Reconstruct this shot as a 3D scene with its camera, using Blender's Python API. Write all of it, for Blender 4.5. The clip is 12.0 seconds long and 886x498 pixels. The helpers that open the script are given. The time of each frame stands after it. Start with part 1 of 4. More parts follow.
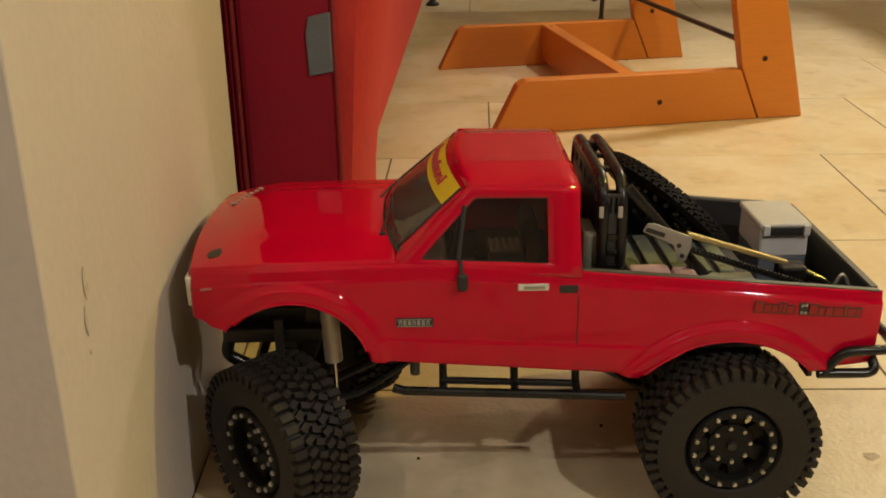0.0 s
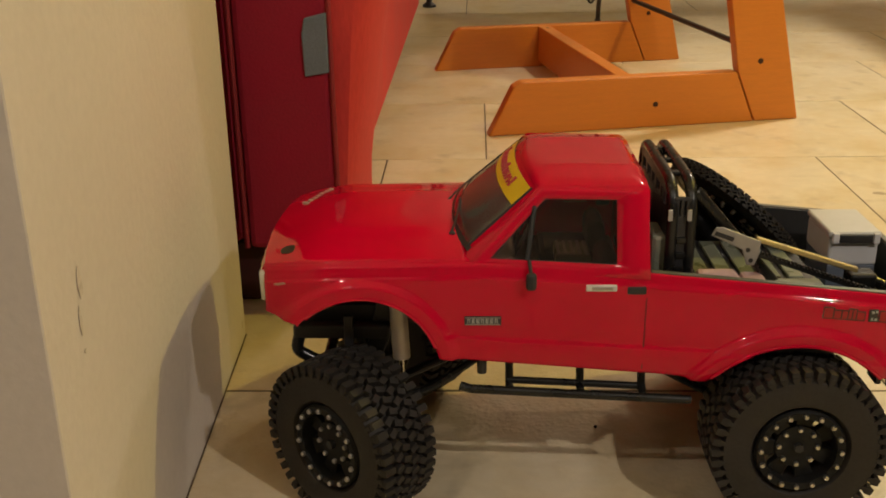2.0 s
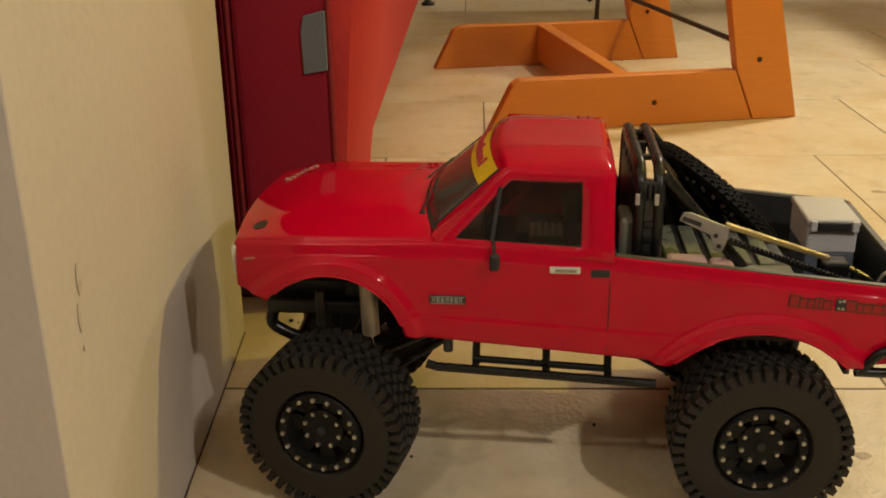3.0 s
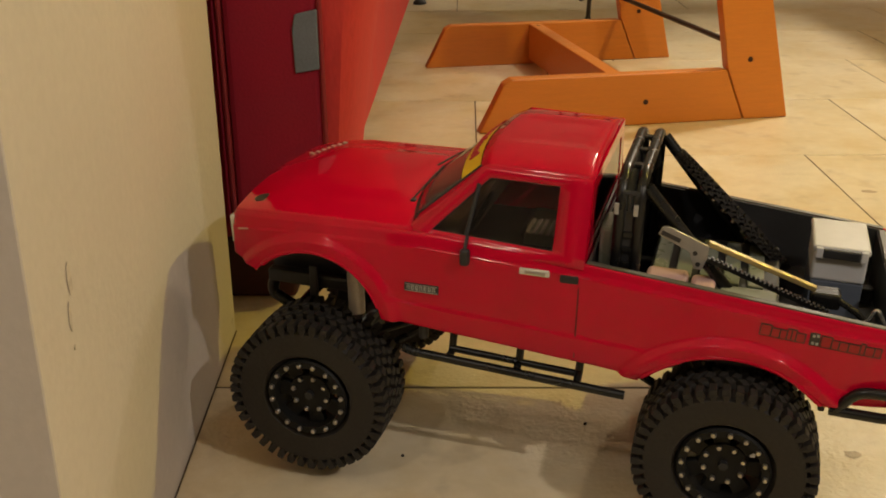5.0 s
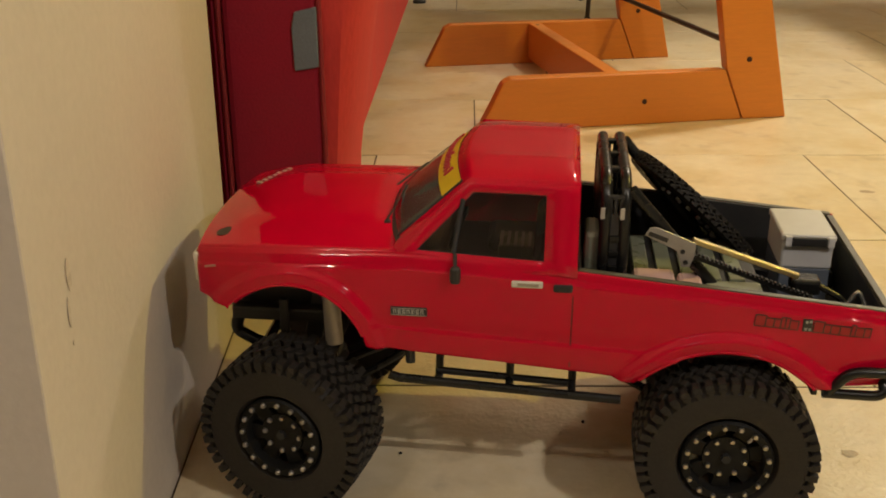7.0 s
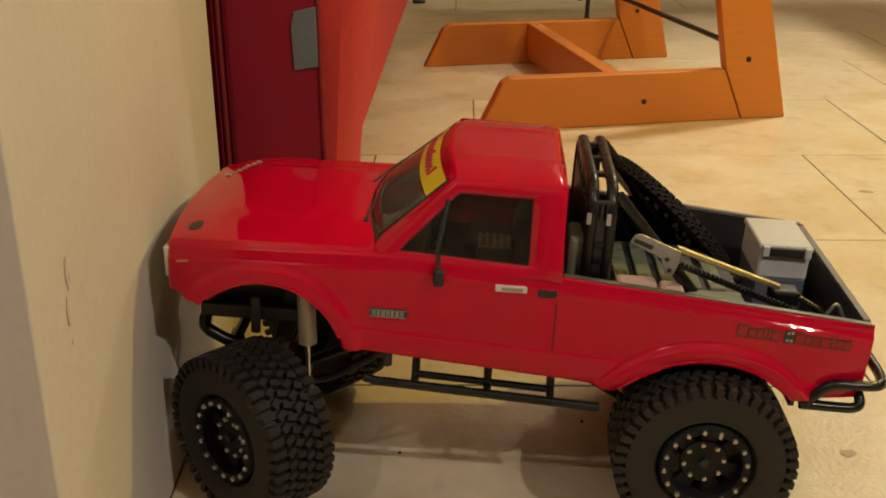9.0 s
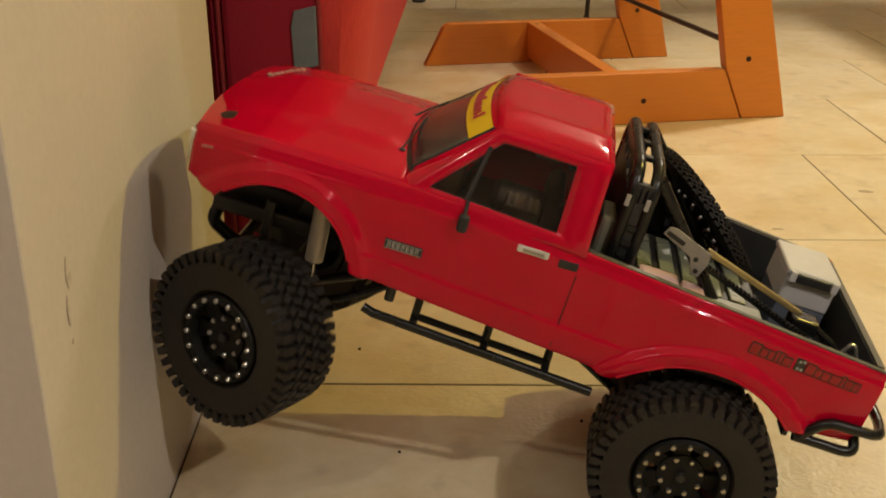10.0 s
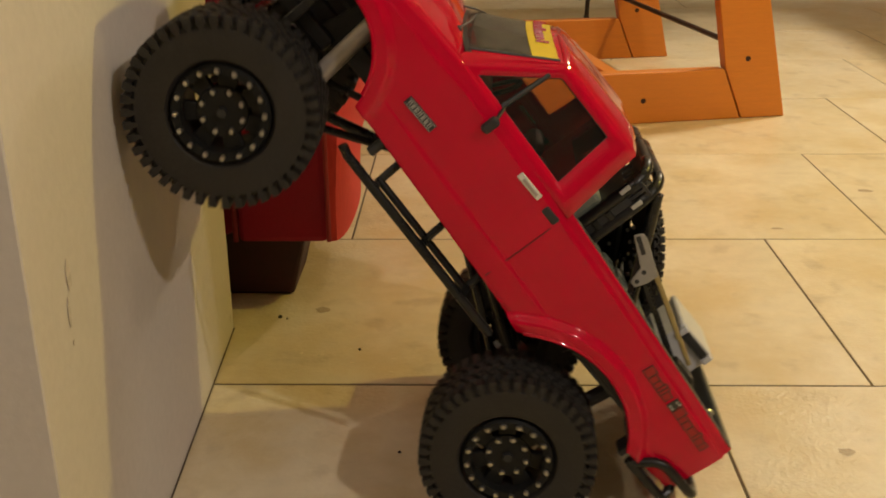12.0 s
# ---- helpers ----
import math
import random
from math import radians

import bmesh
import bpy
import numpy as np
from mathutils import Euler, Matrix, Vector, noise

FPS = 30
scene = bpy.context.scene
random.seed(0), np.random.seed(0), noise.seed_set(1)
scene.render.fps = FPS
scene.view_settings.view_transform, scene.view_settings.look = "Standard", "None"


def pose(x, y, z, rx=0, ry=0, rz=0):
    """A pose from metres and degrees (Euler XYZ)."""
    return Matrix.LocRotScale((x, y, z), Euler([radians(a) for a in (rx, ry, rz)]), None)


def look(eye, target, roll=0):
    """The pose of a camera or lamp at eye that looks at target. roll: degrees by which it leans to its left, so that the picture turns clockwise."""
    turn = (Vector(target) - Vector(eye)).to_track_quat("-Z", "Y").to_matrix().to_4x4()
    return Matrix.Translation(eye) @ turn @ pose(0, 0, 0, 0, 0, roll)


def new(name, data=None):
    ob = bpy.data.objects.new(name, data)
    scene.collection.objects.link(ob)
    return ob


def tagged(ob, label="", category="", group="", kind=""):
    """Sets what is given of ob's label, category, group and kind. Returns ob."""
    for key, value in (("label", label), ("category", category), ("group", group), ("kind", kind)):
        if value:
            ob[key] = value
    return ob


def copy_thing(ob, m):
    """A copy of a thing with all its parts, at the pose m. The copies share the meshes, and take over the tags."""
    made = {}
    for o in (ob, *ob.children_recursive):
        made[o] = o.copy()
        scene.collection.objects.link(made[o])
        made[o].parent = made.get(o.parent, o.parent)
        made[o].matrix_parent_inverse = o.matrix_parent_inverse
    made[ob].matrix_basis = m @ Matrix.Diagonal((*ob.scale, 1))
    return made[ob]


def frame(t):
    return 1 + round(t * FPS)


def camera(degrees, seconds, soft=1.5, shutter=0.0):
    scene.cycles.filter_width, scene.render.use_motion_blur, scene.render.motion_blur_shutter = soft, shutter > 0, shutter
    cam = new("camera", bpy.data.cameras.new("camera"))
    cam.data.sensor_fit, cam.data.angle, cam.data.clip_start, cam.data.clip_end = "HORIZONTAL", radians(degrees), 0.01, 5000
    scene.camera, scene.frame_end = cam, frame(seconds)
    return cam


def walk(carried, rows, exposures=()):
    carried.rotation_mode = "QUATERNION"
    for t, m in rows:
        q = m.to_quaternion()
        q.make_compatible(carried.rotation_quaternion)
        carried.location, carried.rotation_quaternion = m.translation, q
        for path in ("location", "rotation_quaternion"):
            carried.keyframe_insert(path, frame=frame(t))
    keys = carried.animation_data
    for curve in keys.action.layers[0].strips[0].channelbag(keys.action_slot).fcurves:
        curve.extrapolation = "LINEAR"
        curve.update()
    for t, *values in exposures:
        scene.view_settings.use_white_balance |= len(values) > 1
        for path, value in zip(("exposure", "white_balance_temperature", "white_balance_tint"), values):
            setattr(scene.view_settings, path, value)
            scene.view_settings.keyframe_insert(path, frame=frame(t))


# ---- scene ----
cam = camera(45.36, 12.0, soft=1.8, shutter=0.5)

PATH = [
    (0, pose(-0.0020, 0.0053, 0.4194, 68.907, 1.139, 1.783)),
    (0.5, pose(-0.0008, 0.0051, 0.4201, 68.855, 1.091, 1.744)),
    (1, pose(-0.0009, 0.0050, 0.4198, 68.819, 1.077, 1.701)),
    (1.5, pose(-0.0009, 0.0048, 0.4195, 68.893, 0.978, 1.680)),
    (2, pose(-0.0008, 0.0044, 0.4192, 68.988, 0.918, 1.667)),
    (2.5, pose(-0.0010, 0.0041, 0.4190, 68.950, 0.879, 1.651)),
    (3, pose(-0.0010, 0.0040, 0.4189, 68.901, 0.847, 1.615)),
    (5, pose(-0.0012, 0.0040, 0.4189, 68.842, 0.612, 1.200)),
    (5.5, pose(-0.0012, 0.0035, 0.4188, 68.819, 0.505, 1.205)),
    (6, pose(-0.0011, 0.0032, 0.4187, 68.872, 0.505, 1.210)),
    (6.5, pose(-0.0010, 0.0028, 0.4185, 68.872, 0.473, 1.216)),
    (7, pose(-0.0012, 0.0026, 0.4183, 68.808, 0.385, 1.203)),
    (9, pose(-0.0010, 0.0021, 0.4182, 68.809, 0.351, 1.181)),
    (9.5, pose(-0.0008, 0.0016, 0.4181, 68.757, 0.251, 1.201)),
    (10, pose(-0.0015, 0.0021, 0.4188, 68.744, 0.263, 1.178)),
    (10.5, pose(-0.0012, 0.0013, 0.4187, 68.797, 0.188, 1.228)),
    (11, pose(-0.0011, 0.0008, 0.4188, 68.803, 0.311, 1.195)),
    (11.5, pose(-0.0002, 0.0008, 0.4198, 68.710, 0.287, 1.204)),
    (12, pose(0.0000, 0.0000, 0.4200, 68.753, 0.461, 1.178)),
]
walk(cam, PATH)

# ---- light ----
world = bpy.data.worlds.new("room_world")
scene.world = world
world.use_nodes = True
world.node_tree.nodes["Background"].inputs[0].default_value = (1.0, 0.74, 0.45, 1)
world.node_tree.nodes["Background"].inputs[1].default_value = 0.008


def lamp(name, kind, at, target, watts, colour, size):
    data = bpy.data.lights.new(name, kind)
    data.energy, data.color = watts, colour
    if kind == "AREA":
        data.shape, data.size = "DISK", size
    else:
        data.shadow_soft_size = size
    if kind == "SPOT":
        data.spot_size, data.spot_blend = radians(58), 1.0
    ob = new(name, data)
    ob.matrix_world = look(at, target)
    return ob


WARM, YELLOW_BULB, NEUTRAL = (1.0, 0.86, 0.67), (1.0, 0.78, 0.15), (1.0, 0.89, 0.77)
lamp("floor_lamp_bulb", "POINT", (0.80, -0.24, 1.10), (0, 0.7, 0), 15.0, NEUTRAL, 0.018)
lamp("table_lamp_bulb", "POINT", (0.90, 1.00, 1.06), (0, 0.7, 0), 12.6, YELLOW_BULB, 0.020)
lamp("ceiling_spot", "POINT", (-0.85, -1.10, 2.40), (0, 0.7, 0), 13, NEUTRAL, 0.035)
lamp("pendant_bulb", "SPOT", (1.15, 2.20, 2.45), (0.98, 1.72, 0), 120, WARM, 0.12)
lamp("far_ceiling_bulb", "POINT", (2.20, 4.25, 2.35), (0, 0.7, 0), 56, WARM, 0.12)
scene.view_settings.exposure = 0.66

# ---- materials ----


def srgb(r, g, b):
    return tuple(((c / 255 + 0.055) / 1.055) ** 2.4 if c > 10 else c / 255 / 12.92 for c in (r, g, b))


def mat(name, colour, rough=0.5, metal=0.0, vary=0.12, scale=12.0, fine=120.0, bump=0.0, coat=0.0, spec=0.5, island=0.0, rvary=0.08, stretch=None, sheen=0.0):
    """Principled surface with variation at two scales."""
    m = bpy.data.materials.new(name)
    m.use_nodes = True
    nt = m.node_tree
    b = nt.nodes["Principled BSDF"]
    tc = nt.nodes.new("ShaderNodeTexCoord")
    src = tc.outputs["Object"]
    if stretch:
        mp = nt.nodes.new("ShaderNodeMapping")
        mp.inputs["Scale"].default_value = stretch
        nt.links.new(src, mp.inputs["Vector"])
        src = mp.outputs[0]
    n1 = nt.nodes.new("ShaderNodeTexNoise")
    n1.inputs["Scale"].default_value, n1.inputs["Detail"].default_value = scale, 4
    n2 = nt.nodes.new("ShaderNodeTexNoise")
    n2.inputs["Scale"].default_value, n2.inputs["Detail"].default_value = fine, 3
    for n in (n1, n2):
        nt.links.new(src, n.inputs["Vector"])
    add = nt.nodes.new("ShaderNodeMath")
    add.operation = "ADD"
    nt.links.new(n1.outputs["Fac"], add.inputs[0])
    nt.links.new(n2.outputs["Fac"], add.inputs[1])
    last = add.outputs[0]
    if island:
        oi = nt.nodes.new("ShaderNodeObjectInfo")
        ma = nt.nodes.new("ShaderNodeMath")
        ma.operation = "MULTIPLY_ADD"
        nt.links.new(oi.outputs["Random"], ma.inputs[0])
        ma.inputs[1].default_value = island
        nt.links.new(last, ma.inputs[2])
        last = ma.outputs[0]
    mr = nt.nodes.new("ShaderNodeMapRange")
    mr.inputs[1].default_value, mr.inputs[2].default_value = 0.6, 1.4 + island
    nt.links.new(last, mr.inputs[0])
    mix = nt.nodes.new("ShaderNodeMix")
    mix.data_type = "RGBA"
    mix.inputs["A"].default_value = (*[c * (1 - vary) for c in colour], 1)
    mix.inputs["B"].default_value = (*[min(1, c * (1 + vary)) for c in colour], 1)
    nt.links.new(mr.outputs[0], mix.inputs["Factor"])
    nt.links.new(mix.outputs["Result"], b.inputs["Base Color"])
    rr = nt.nodes.new("ShaderNodeMapRange")
    rr.inputs[1].default_value, rr.inputs[2].default_value = 0.3, 0.7
    rr.inputs[3].default_value, rr.inputs[4].default_value = max(0.02, rough - rvary), min(1, rough + rvary)
    nt.links.new(n1.outputs["Fac"], rr.inputs[0])
    nt.links.new(rr.outputs[0], b.inputs["Roughness"])
    b.inputs["Metallic"].default_value = metal
    b.inputs["Coat Weight"].default_value = coat
    b.inputs["Coat Roughness"].default_value, b.inputs["Coat IOR"].default_value = 0.045, 1.42
    b.inputs["Specular IOR Level"].default_value = spec
    b.inputs["Sheen Weight"].default_value = sheen
    if coat:
        n3 = nt.nodes.new("ShaderNodeTexNoise")
        n3.inputs["Scale"].default_value, n3.inputs["Detail"].default_value = 38, 2
        nt.links.new(src, n3.inputs["Vector"])
        cb = nt.nodes.new("ShaderNodeBump")
        cb.inputs["Strength"].default_value, cb.inputs["Distance"].default_value = 0.25, 0.0009
        nt.links.new(n3.outputs["Fac"], cb.inputs["Height"])
        nt.links.new(cb.outputs[0], b.inputs["Coat Normal"])
    if bump:
        bp = nt.nodes.new("ShaderNodeBump")
        bp.inputs["Strength"].default_value = 0.6
        bp.inputs["Distance"].default_value = bump
        nt.links.new(n2.outputs["Fac"], bp.inputs["Height"])
        nt.links.new(bp.outputs[0], b.inputs["Normal"])
    return m


def glass_mat(name, tint, haze):
    m = bpy.data.materials.new(name)
    m.use_nodes = True
    nt = m.node_tree
    nt.nodes.remove(nt.nodes["Principled BSDF"])
    tr = nt.nodes.new("ShaderNodeBsdfTransparent")
    tr.inputs[0].default_value = (*tint, 1)
    gl = nt.nodes.new("ShaderNodeBsdfGlossy")
    gl.inputs["Roughness"].default_value = 0.06
    fr = nt.nodes.new("ShaderNodeFresnel")
    mx = nt.nodes.new("ShaderNodeMixShader")
    nt.links.new(fr.outputs[0], mx.inputs[0])
    df = nt.nodes.new("ShaderNodeBsdfDiffuse")
    df.inputs[0].default_value = (0.55, 0.50, 0.45, 1)
    nz = nt.nodes.new("ShaderNodeTexNoise")
    nz.inputs["Scale"].default_value, nz.inputs["Detail"].default_value = 60, 4
    tc = nt.nodes.new("ShaderNodeTexCoord")
    nt.links.new(tc.outputs["Object"], nz.inputs["Vector"])
    mr = nt.nodes.new("ShaderNodeMapRange")
    mr.inputs[1].default_value, mr.inputs[2].default_value = 0.3, 0.7
    mr.inputs[3].default_value, mr.inputs[4].default_value = haze * 0.6, haze * 1.4
    nt.links.new(nz.outputs["Fac"], mr.inputs[0])
    dusty = nt.nodes.new("ShaderNodeMixShader")
    nt.links.new(mr.outputs[0], dusty.inputs[0])
    nt.links.new(tr.outputs[0], dusty.inputs[1])
    nt.links.new(df.outputs[0], dusty.inputs[2])
    nt.links.new(dusty.outputs[0], mx.inputs[1])
    nt.links.new(gl.outputs[0], mx.inputs[2])
    nt.links.new(mx.outputs[0], nt.nodes["Material Output"].inputs[0])
    return m


def tile_mat():
    """Beige limestone-look tile: clouds, veins and pitted patches."""
    m = mat("limestone_tile", (0.71, 0.62, 0.45), 0.35, 0, 0.13, 5.0, 60.0, 0, island=0.35)
    nt = m.node_tree
    b = nt.nodes["Principled BSDF"]
    tc = nt.nodes.new("ShaderNodeTexCoord")
    oi = nt.nodes.new("ShaderNodeObjectInfo")
    sh = nt.nodes.new("ShaderNodeVectorMath")
    sh.operation = "MULTIPLY_ADD"
    nt.links.new(oi.outputs["Random"], sh.inputs[0])
    sh.inputs[1].default_value = (7, 13, 3)
    nt.links.new(tc.outputs["Object"], sh.inputs[2])
    pit = nt.nodes.new("ShaderNodeTexNoise")
    pit.inputs["Scale"].default_value, pit.inputs["Detail"].default_value = 230, 3
    patch = nt.nodes.new("ShaderNodeTexNoise")
    patch.inputs["Scale"].default_value, patch.inputs["Detail"].default_value = 4.2, 2
    for n in (pit, patch):
        nt.links.new(sh.outputs[0], n.inputs["Vector"])
    ramp = nt.nodes.new("ShaderNodeMapRange")
    ramp.inputs[1].default_value, ramp.inputs[2].default_value, ramp.inputs[3].default_value = 0.42, 0.58, 0.15
    nt.links.new(patch.outputs["Fac"], ramp.inputs[0])
    mul = nt.nodes.new("ShaderNodeMath")
    mul.operation = "MULTIPLY"
    nt.links.new(pit.outputs["Fac"], mul.inputs[0])
    nt.links.new(ramp.outputs[0], mul.inputs[1])
    bp = nt.nodes.new("ShaderNodeBump")
    bp.inputs["Strength"].default_value, bp.inputs["Distance"].default_value = 0.8, 0.0012
    nt.links.new(mul.outputs[0], bp.inputs["Height"])
    nt.links.new(bp.outputs[0], b.inputs["Normal"])
    # ochre clouds where the surface is pitted
    oc = nt.nodes.new("ShaderNodeMix")
    oc.data_type = "RGBA"
    oc.inputs["B"].default_value = (0.57, 0.42, 0.17, 1)
    of = nt.nodes.new("ShaderNodeMapRange")
    of.inputs[1].default_value, of.inputs[2].default_value, of.inputs[4].default_value = 0.42, 0.66, 0.55
    cl = nt.nodes.new("ShaderNodeTexNoise")
    cl.inputs["Scale"].default_value, cl.inputs["Detail"].default_value, cl.inputs["Roughness"].default_value = 9, 6, 0.65
    nt.links.new(sh.outputs[0], cl.inputs["Vector"])
    nt.links.new(cl.outputs["Fac"], of.inputs[0])
    nt.links.new(of.outputs[0], oc.inputs["Factor"])
    nt.links.new(b.inputs["Base Color"].links[0].from_socket, oc.inputs["A"])
    nt.links.new(oc.outputs["Result"], b.inputs["Base Color"])
    # small brown stains, sparse
    st = nt.nodes.new("ShaderNodeTexNoise")
    st.inputs["Scale"].default_value, st.inputs["Detail"].default_value = 26, 5
    nt.links.new(sh.outputs[0], st.inputs["Vector"])
    sr = nt.nodes.new("ShaderNodeMapRange")
    sr.inputs[1].default_value, sr.inputs[2].default_value, sr.inputs[4].default_value = 0.58, 0.76, 0.38
    nt.links.new(st.outputs["Fac"], sr.inputs[0])
    mx = nt.nodes.new("ShaderNodeMix")
    mx.data_type = "RGBA"
    mx.inputs["B"].default_value = (0.30, 0.22, 0.12, 1)
    old = b.inputs["Base Color"].links[0].from_socket
    nt.links.new(sr.outputs[0], mx.inputs["Factor"])
    nt.links.new(old, mx.inputs["A"])
    nt.links.new(mx.outputs["Result"], b.inputs["Base Color"])
    return m


TILE = tile_mat()
GROUT = mat("grout", (0.11, 0.078, 0.046), 0.9, 0, 0.2, 30, 200)
PLASTER = mat("cream_plaster", (0.60, 0.55, 0.50), 0.75, 0, 0.05, 6, 160, 0.0006)
DIMWALL = mat("grey_plaster", (0.50, 0.46, 0.40), 0.8, 0, 0.05, 5, 120)
CEILING = mat("ceiling_paint", (0.66, 0.63, 0.59), 0.8, 0, 0.03, 4, 90)
SMUDGE = mat("smudge", (0.53, 0.47, 0.41), 0.8, 0, 0.3, 60, 200)
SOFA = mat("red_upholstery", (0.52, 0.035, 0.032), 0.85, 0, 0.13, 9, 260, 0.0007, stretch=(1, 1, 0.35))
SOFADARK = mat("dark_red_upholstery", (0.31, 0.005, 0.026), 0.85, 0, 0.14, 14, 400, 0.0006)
PIPING = mat("piping", (0.26, 0.015, 0.02), 0.7, 0, 0.1, 30, 300)
TABGREY = mat("blue_grey_webbing", (0.16, 0.19, 0.22), 0.8, 0, 0.12, 60, 500, 0.0005)
BEECH = mat("orange_beech", (0.60, 0.195, 0.022), 0.42, 0, 0.08, 14, 90, 0.00008, stretch=(1, 12, 12))
DARKSCREW = mat("dark_screw", (0.05, 0.02, 0.015), 0.5, 0.4)
RODMETAL = mat("dark_metal", (0.06, 0.05, 0.045), 0.4, 0.7)
CHROME = mat("chrome", (0.75, 0.73, 0.7), 0.18, 1.0, 0.05)
REDPAINT = mat("glossy_red_paint", (0.55, 0.0006, 0.026), 0.6, 0, 0.06, 10, 40, 0.0003, coat=1.0, spec=0.0)
BLACKPL = mat("black_plastic", (0.023, 0.023, 0.025), 0.45, 0, 0.2, 40, 300)
BLACKTUBE = mat("satin_black_tube", (0.012, 0.012, 0.012), 0.28, 0.2, 0.2, 40, 300)
RUBBER = mat("tyre_rubber", (0.019, 0.016, 0.014), 0.62, 0, 0.35, 40, 400, 0.0004, spec=0.45)
RIMBLACK = mat("black_rim", (0.009, 0.009, 0.009), 0.55, 0.0, 0.2, 60, 300, spec=0.25)
BOLT = mat("steel_bolt", (0.55, 0.54, 0.53), 0.3, 1.0, 0.1)
SILVER = mat("silver_plastic", (0.68, 0.67, 0.65), 0.25, 0.8, 0.1)
LENS = mat("headlight_lens", (0.75, 0.74, 0.70), 0.15, 0.2, 0.1, 60)
SHOCK = mat("grey_shock_body", (0.38, 0.34, 0.31), 0.4, 0.5, 0.1)
STEELGREY = mat("dull_steel", (0.32, 0.31, 0.30), 0.35, 0.4, 0.1, 60)
GOLD = mat("gold_bar", (0.44, 0.36, 0.18), 0.38, 0.7, 0.15, 40)
COOLER = mat("light_grey_plastic", (0.58, 0.58, 0.60), 0.4, 0, 0.05, 30)
COOLERSIDE = mat("slate_plastic", (0.10, 0.12, 0.16), 0.5, 0, 0.1, 30)
PINK = mat("pink_pad", (0.55, 0.36, 0.34), 0.6, 0, 0.1, 40)
BATTERY = mat("pale_green_plastic", (0.20, 0.22, 0.17), 0.3, 0, 0.1, 40)
YELLOW = mat("yellow_decal", (0.75, 0.55, 0.02), 0.35, 0, 0.05, 60)
GAPRED = mat("dark_red_gap", (0.14, 0.002, 0.006), 0.6)
MARKER = mat("dull_marker", (0.46, 0.20, 0.16), 0.4)
HOODLETTER = mat("worn_silver_letter", (0.42, 0.30, 0.28), 0.4)
DECALRED = mat("decal_red", (0.36, 0.01, 0.015), 0.4, 0, 0.1, 60)
DECALDARK = mat("decal_dark", (0.03, 0.025, 0.02), 0.4, 0, 0.1, 60)
DECALPALE = mat("decal_pale", (0.40, 0.385, 0.35), 0.4, 0, 0.1, 60)
LAMPRED = mat("tail_lens", (0.25, 0.01, 0.01), 0.2, 0, 0.1, 60)
FOOTDARK = mat("near_black_wood", (0.045, 0.007, 0.008), 0.6, 0, 0.2, 30)
WSGLASS = glass_mat("clear_pane", (0.90, 0.87, 0.83), 0.15)
RAILGREY = mat("dull_rail", (0.09, 0.085, 0.07), 0.45, 0, 0.15, 60)
CRUMB = mat("dark_crumb", (0.03, 0.02, 0.012), 0.8)
STAIN = mat("tile_stain", (0.42, 0.33, 0.21), 0.5, 0, 0.3, 150, 600)
CRUST = mat("pale_crust", (0.70, 0.60, 0.42), 0.6, 0, 0.2, 150, 600)
DASH = mat("brown_grey_dash", (0.20, 0.15, 0.12), 0.7, 0, 0.3, 60, 300)
SEATGREY = mat("grey_seat", (0.022, 0.018, 0.016), 0.6, 0, 0.15, 60, 300)
GLASS = glass_mat("smoked_pane", (0.90, 0.86, 0.82), 0.007)

# ---- mesh helpers ----


def part(name, bm, material, parent=None, label="", smooth=False):
    me = bpy.data.meshes.new(name)
    bmesh.ops.recalc_face_normals(bm, faces=bm.faces)
    if smooth:
        for fc in bm.faces:
            fc.smooth = True
    bm.to_mesh(me)
    bm.free()
    me.materials.append(material)
    if smooth:
        me.set_sharp_from_angle(angle=radians(38))
    ob = new(name, me)
    if parent is not None:
        ob.parent = parent
    if label:
        tagged(ob, label)
    return ob


def empty(name):
    ob = new(name)
    ob.empty_display_size = 0.02
    return ob


def box_into(bm, lo, hi, bevel=0.0, m=None, seg=2):
    r = bmesh.ops.create_cube(bm, size=1)
    vs = r["verts"]
    for v in vs:
        v.co = Vector([lo[i] + (v.co[i] + 0.5) * (hi[i] - lo[i]) for i in range(3)])
    if bevel:
        es = list({e for v in vs for e in v.link_edges})
        out = bmesh.ops.bevel(bm, geom=es, offset=bevel, segments=seg, affect="EDGES", profile=0.5)
        vs = list({v for fc in out["faces"] for v in fc.verts} | {v for v in vs if v.is_valid})
    if m is not None:
        for v in vs:
            v.co = m @ v.co
    return bm


def box(lo, hi, bevel=0.0, m=None, seg=2):
    return box_into(bmesh.new(), lo, hi, bevel, m, seg)


def tube_into(bm, pts, r, n=10, cap=True):
    """A round tube along a polyline."""
    pts = [Vector(p) for p in pts]
    rings = []
    up = None
    for i, p in enumerate(pts):
        d = (pts[min(i + 1, len(pts) - 1)] - pts[max(i - 1, 0)]).normalized()
        if up is None:
            up = Vector((0, 0, 1)) if abs(d.z) < 0.9 else Vector((1, 0, 0))
        side = d.cross(up).normalized()
        up = side.cross(d).normalized()
        rr = r[i] if isinstance(r, (list, tuple)) else r
        rings.append([bm.verts.new(p + rr * (math.cos(2 * math.pi * k / n) * side + math.sin(2 * math.pi * k / n) * up)) for k in range(n)])
    for a, b in zip(rings, rings[1:]):
        for k in range(n):
            bm.faces.new((a[k], a[(k + 1) % n], b[(k + 1) % n], b[k]))
    if cap:
        bm.faces.new(rings[0])
        bm.faces.new(rings[-1])
    return bm


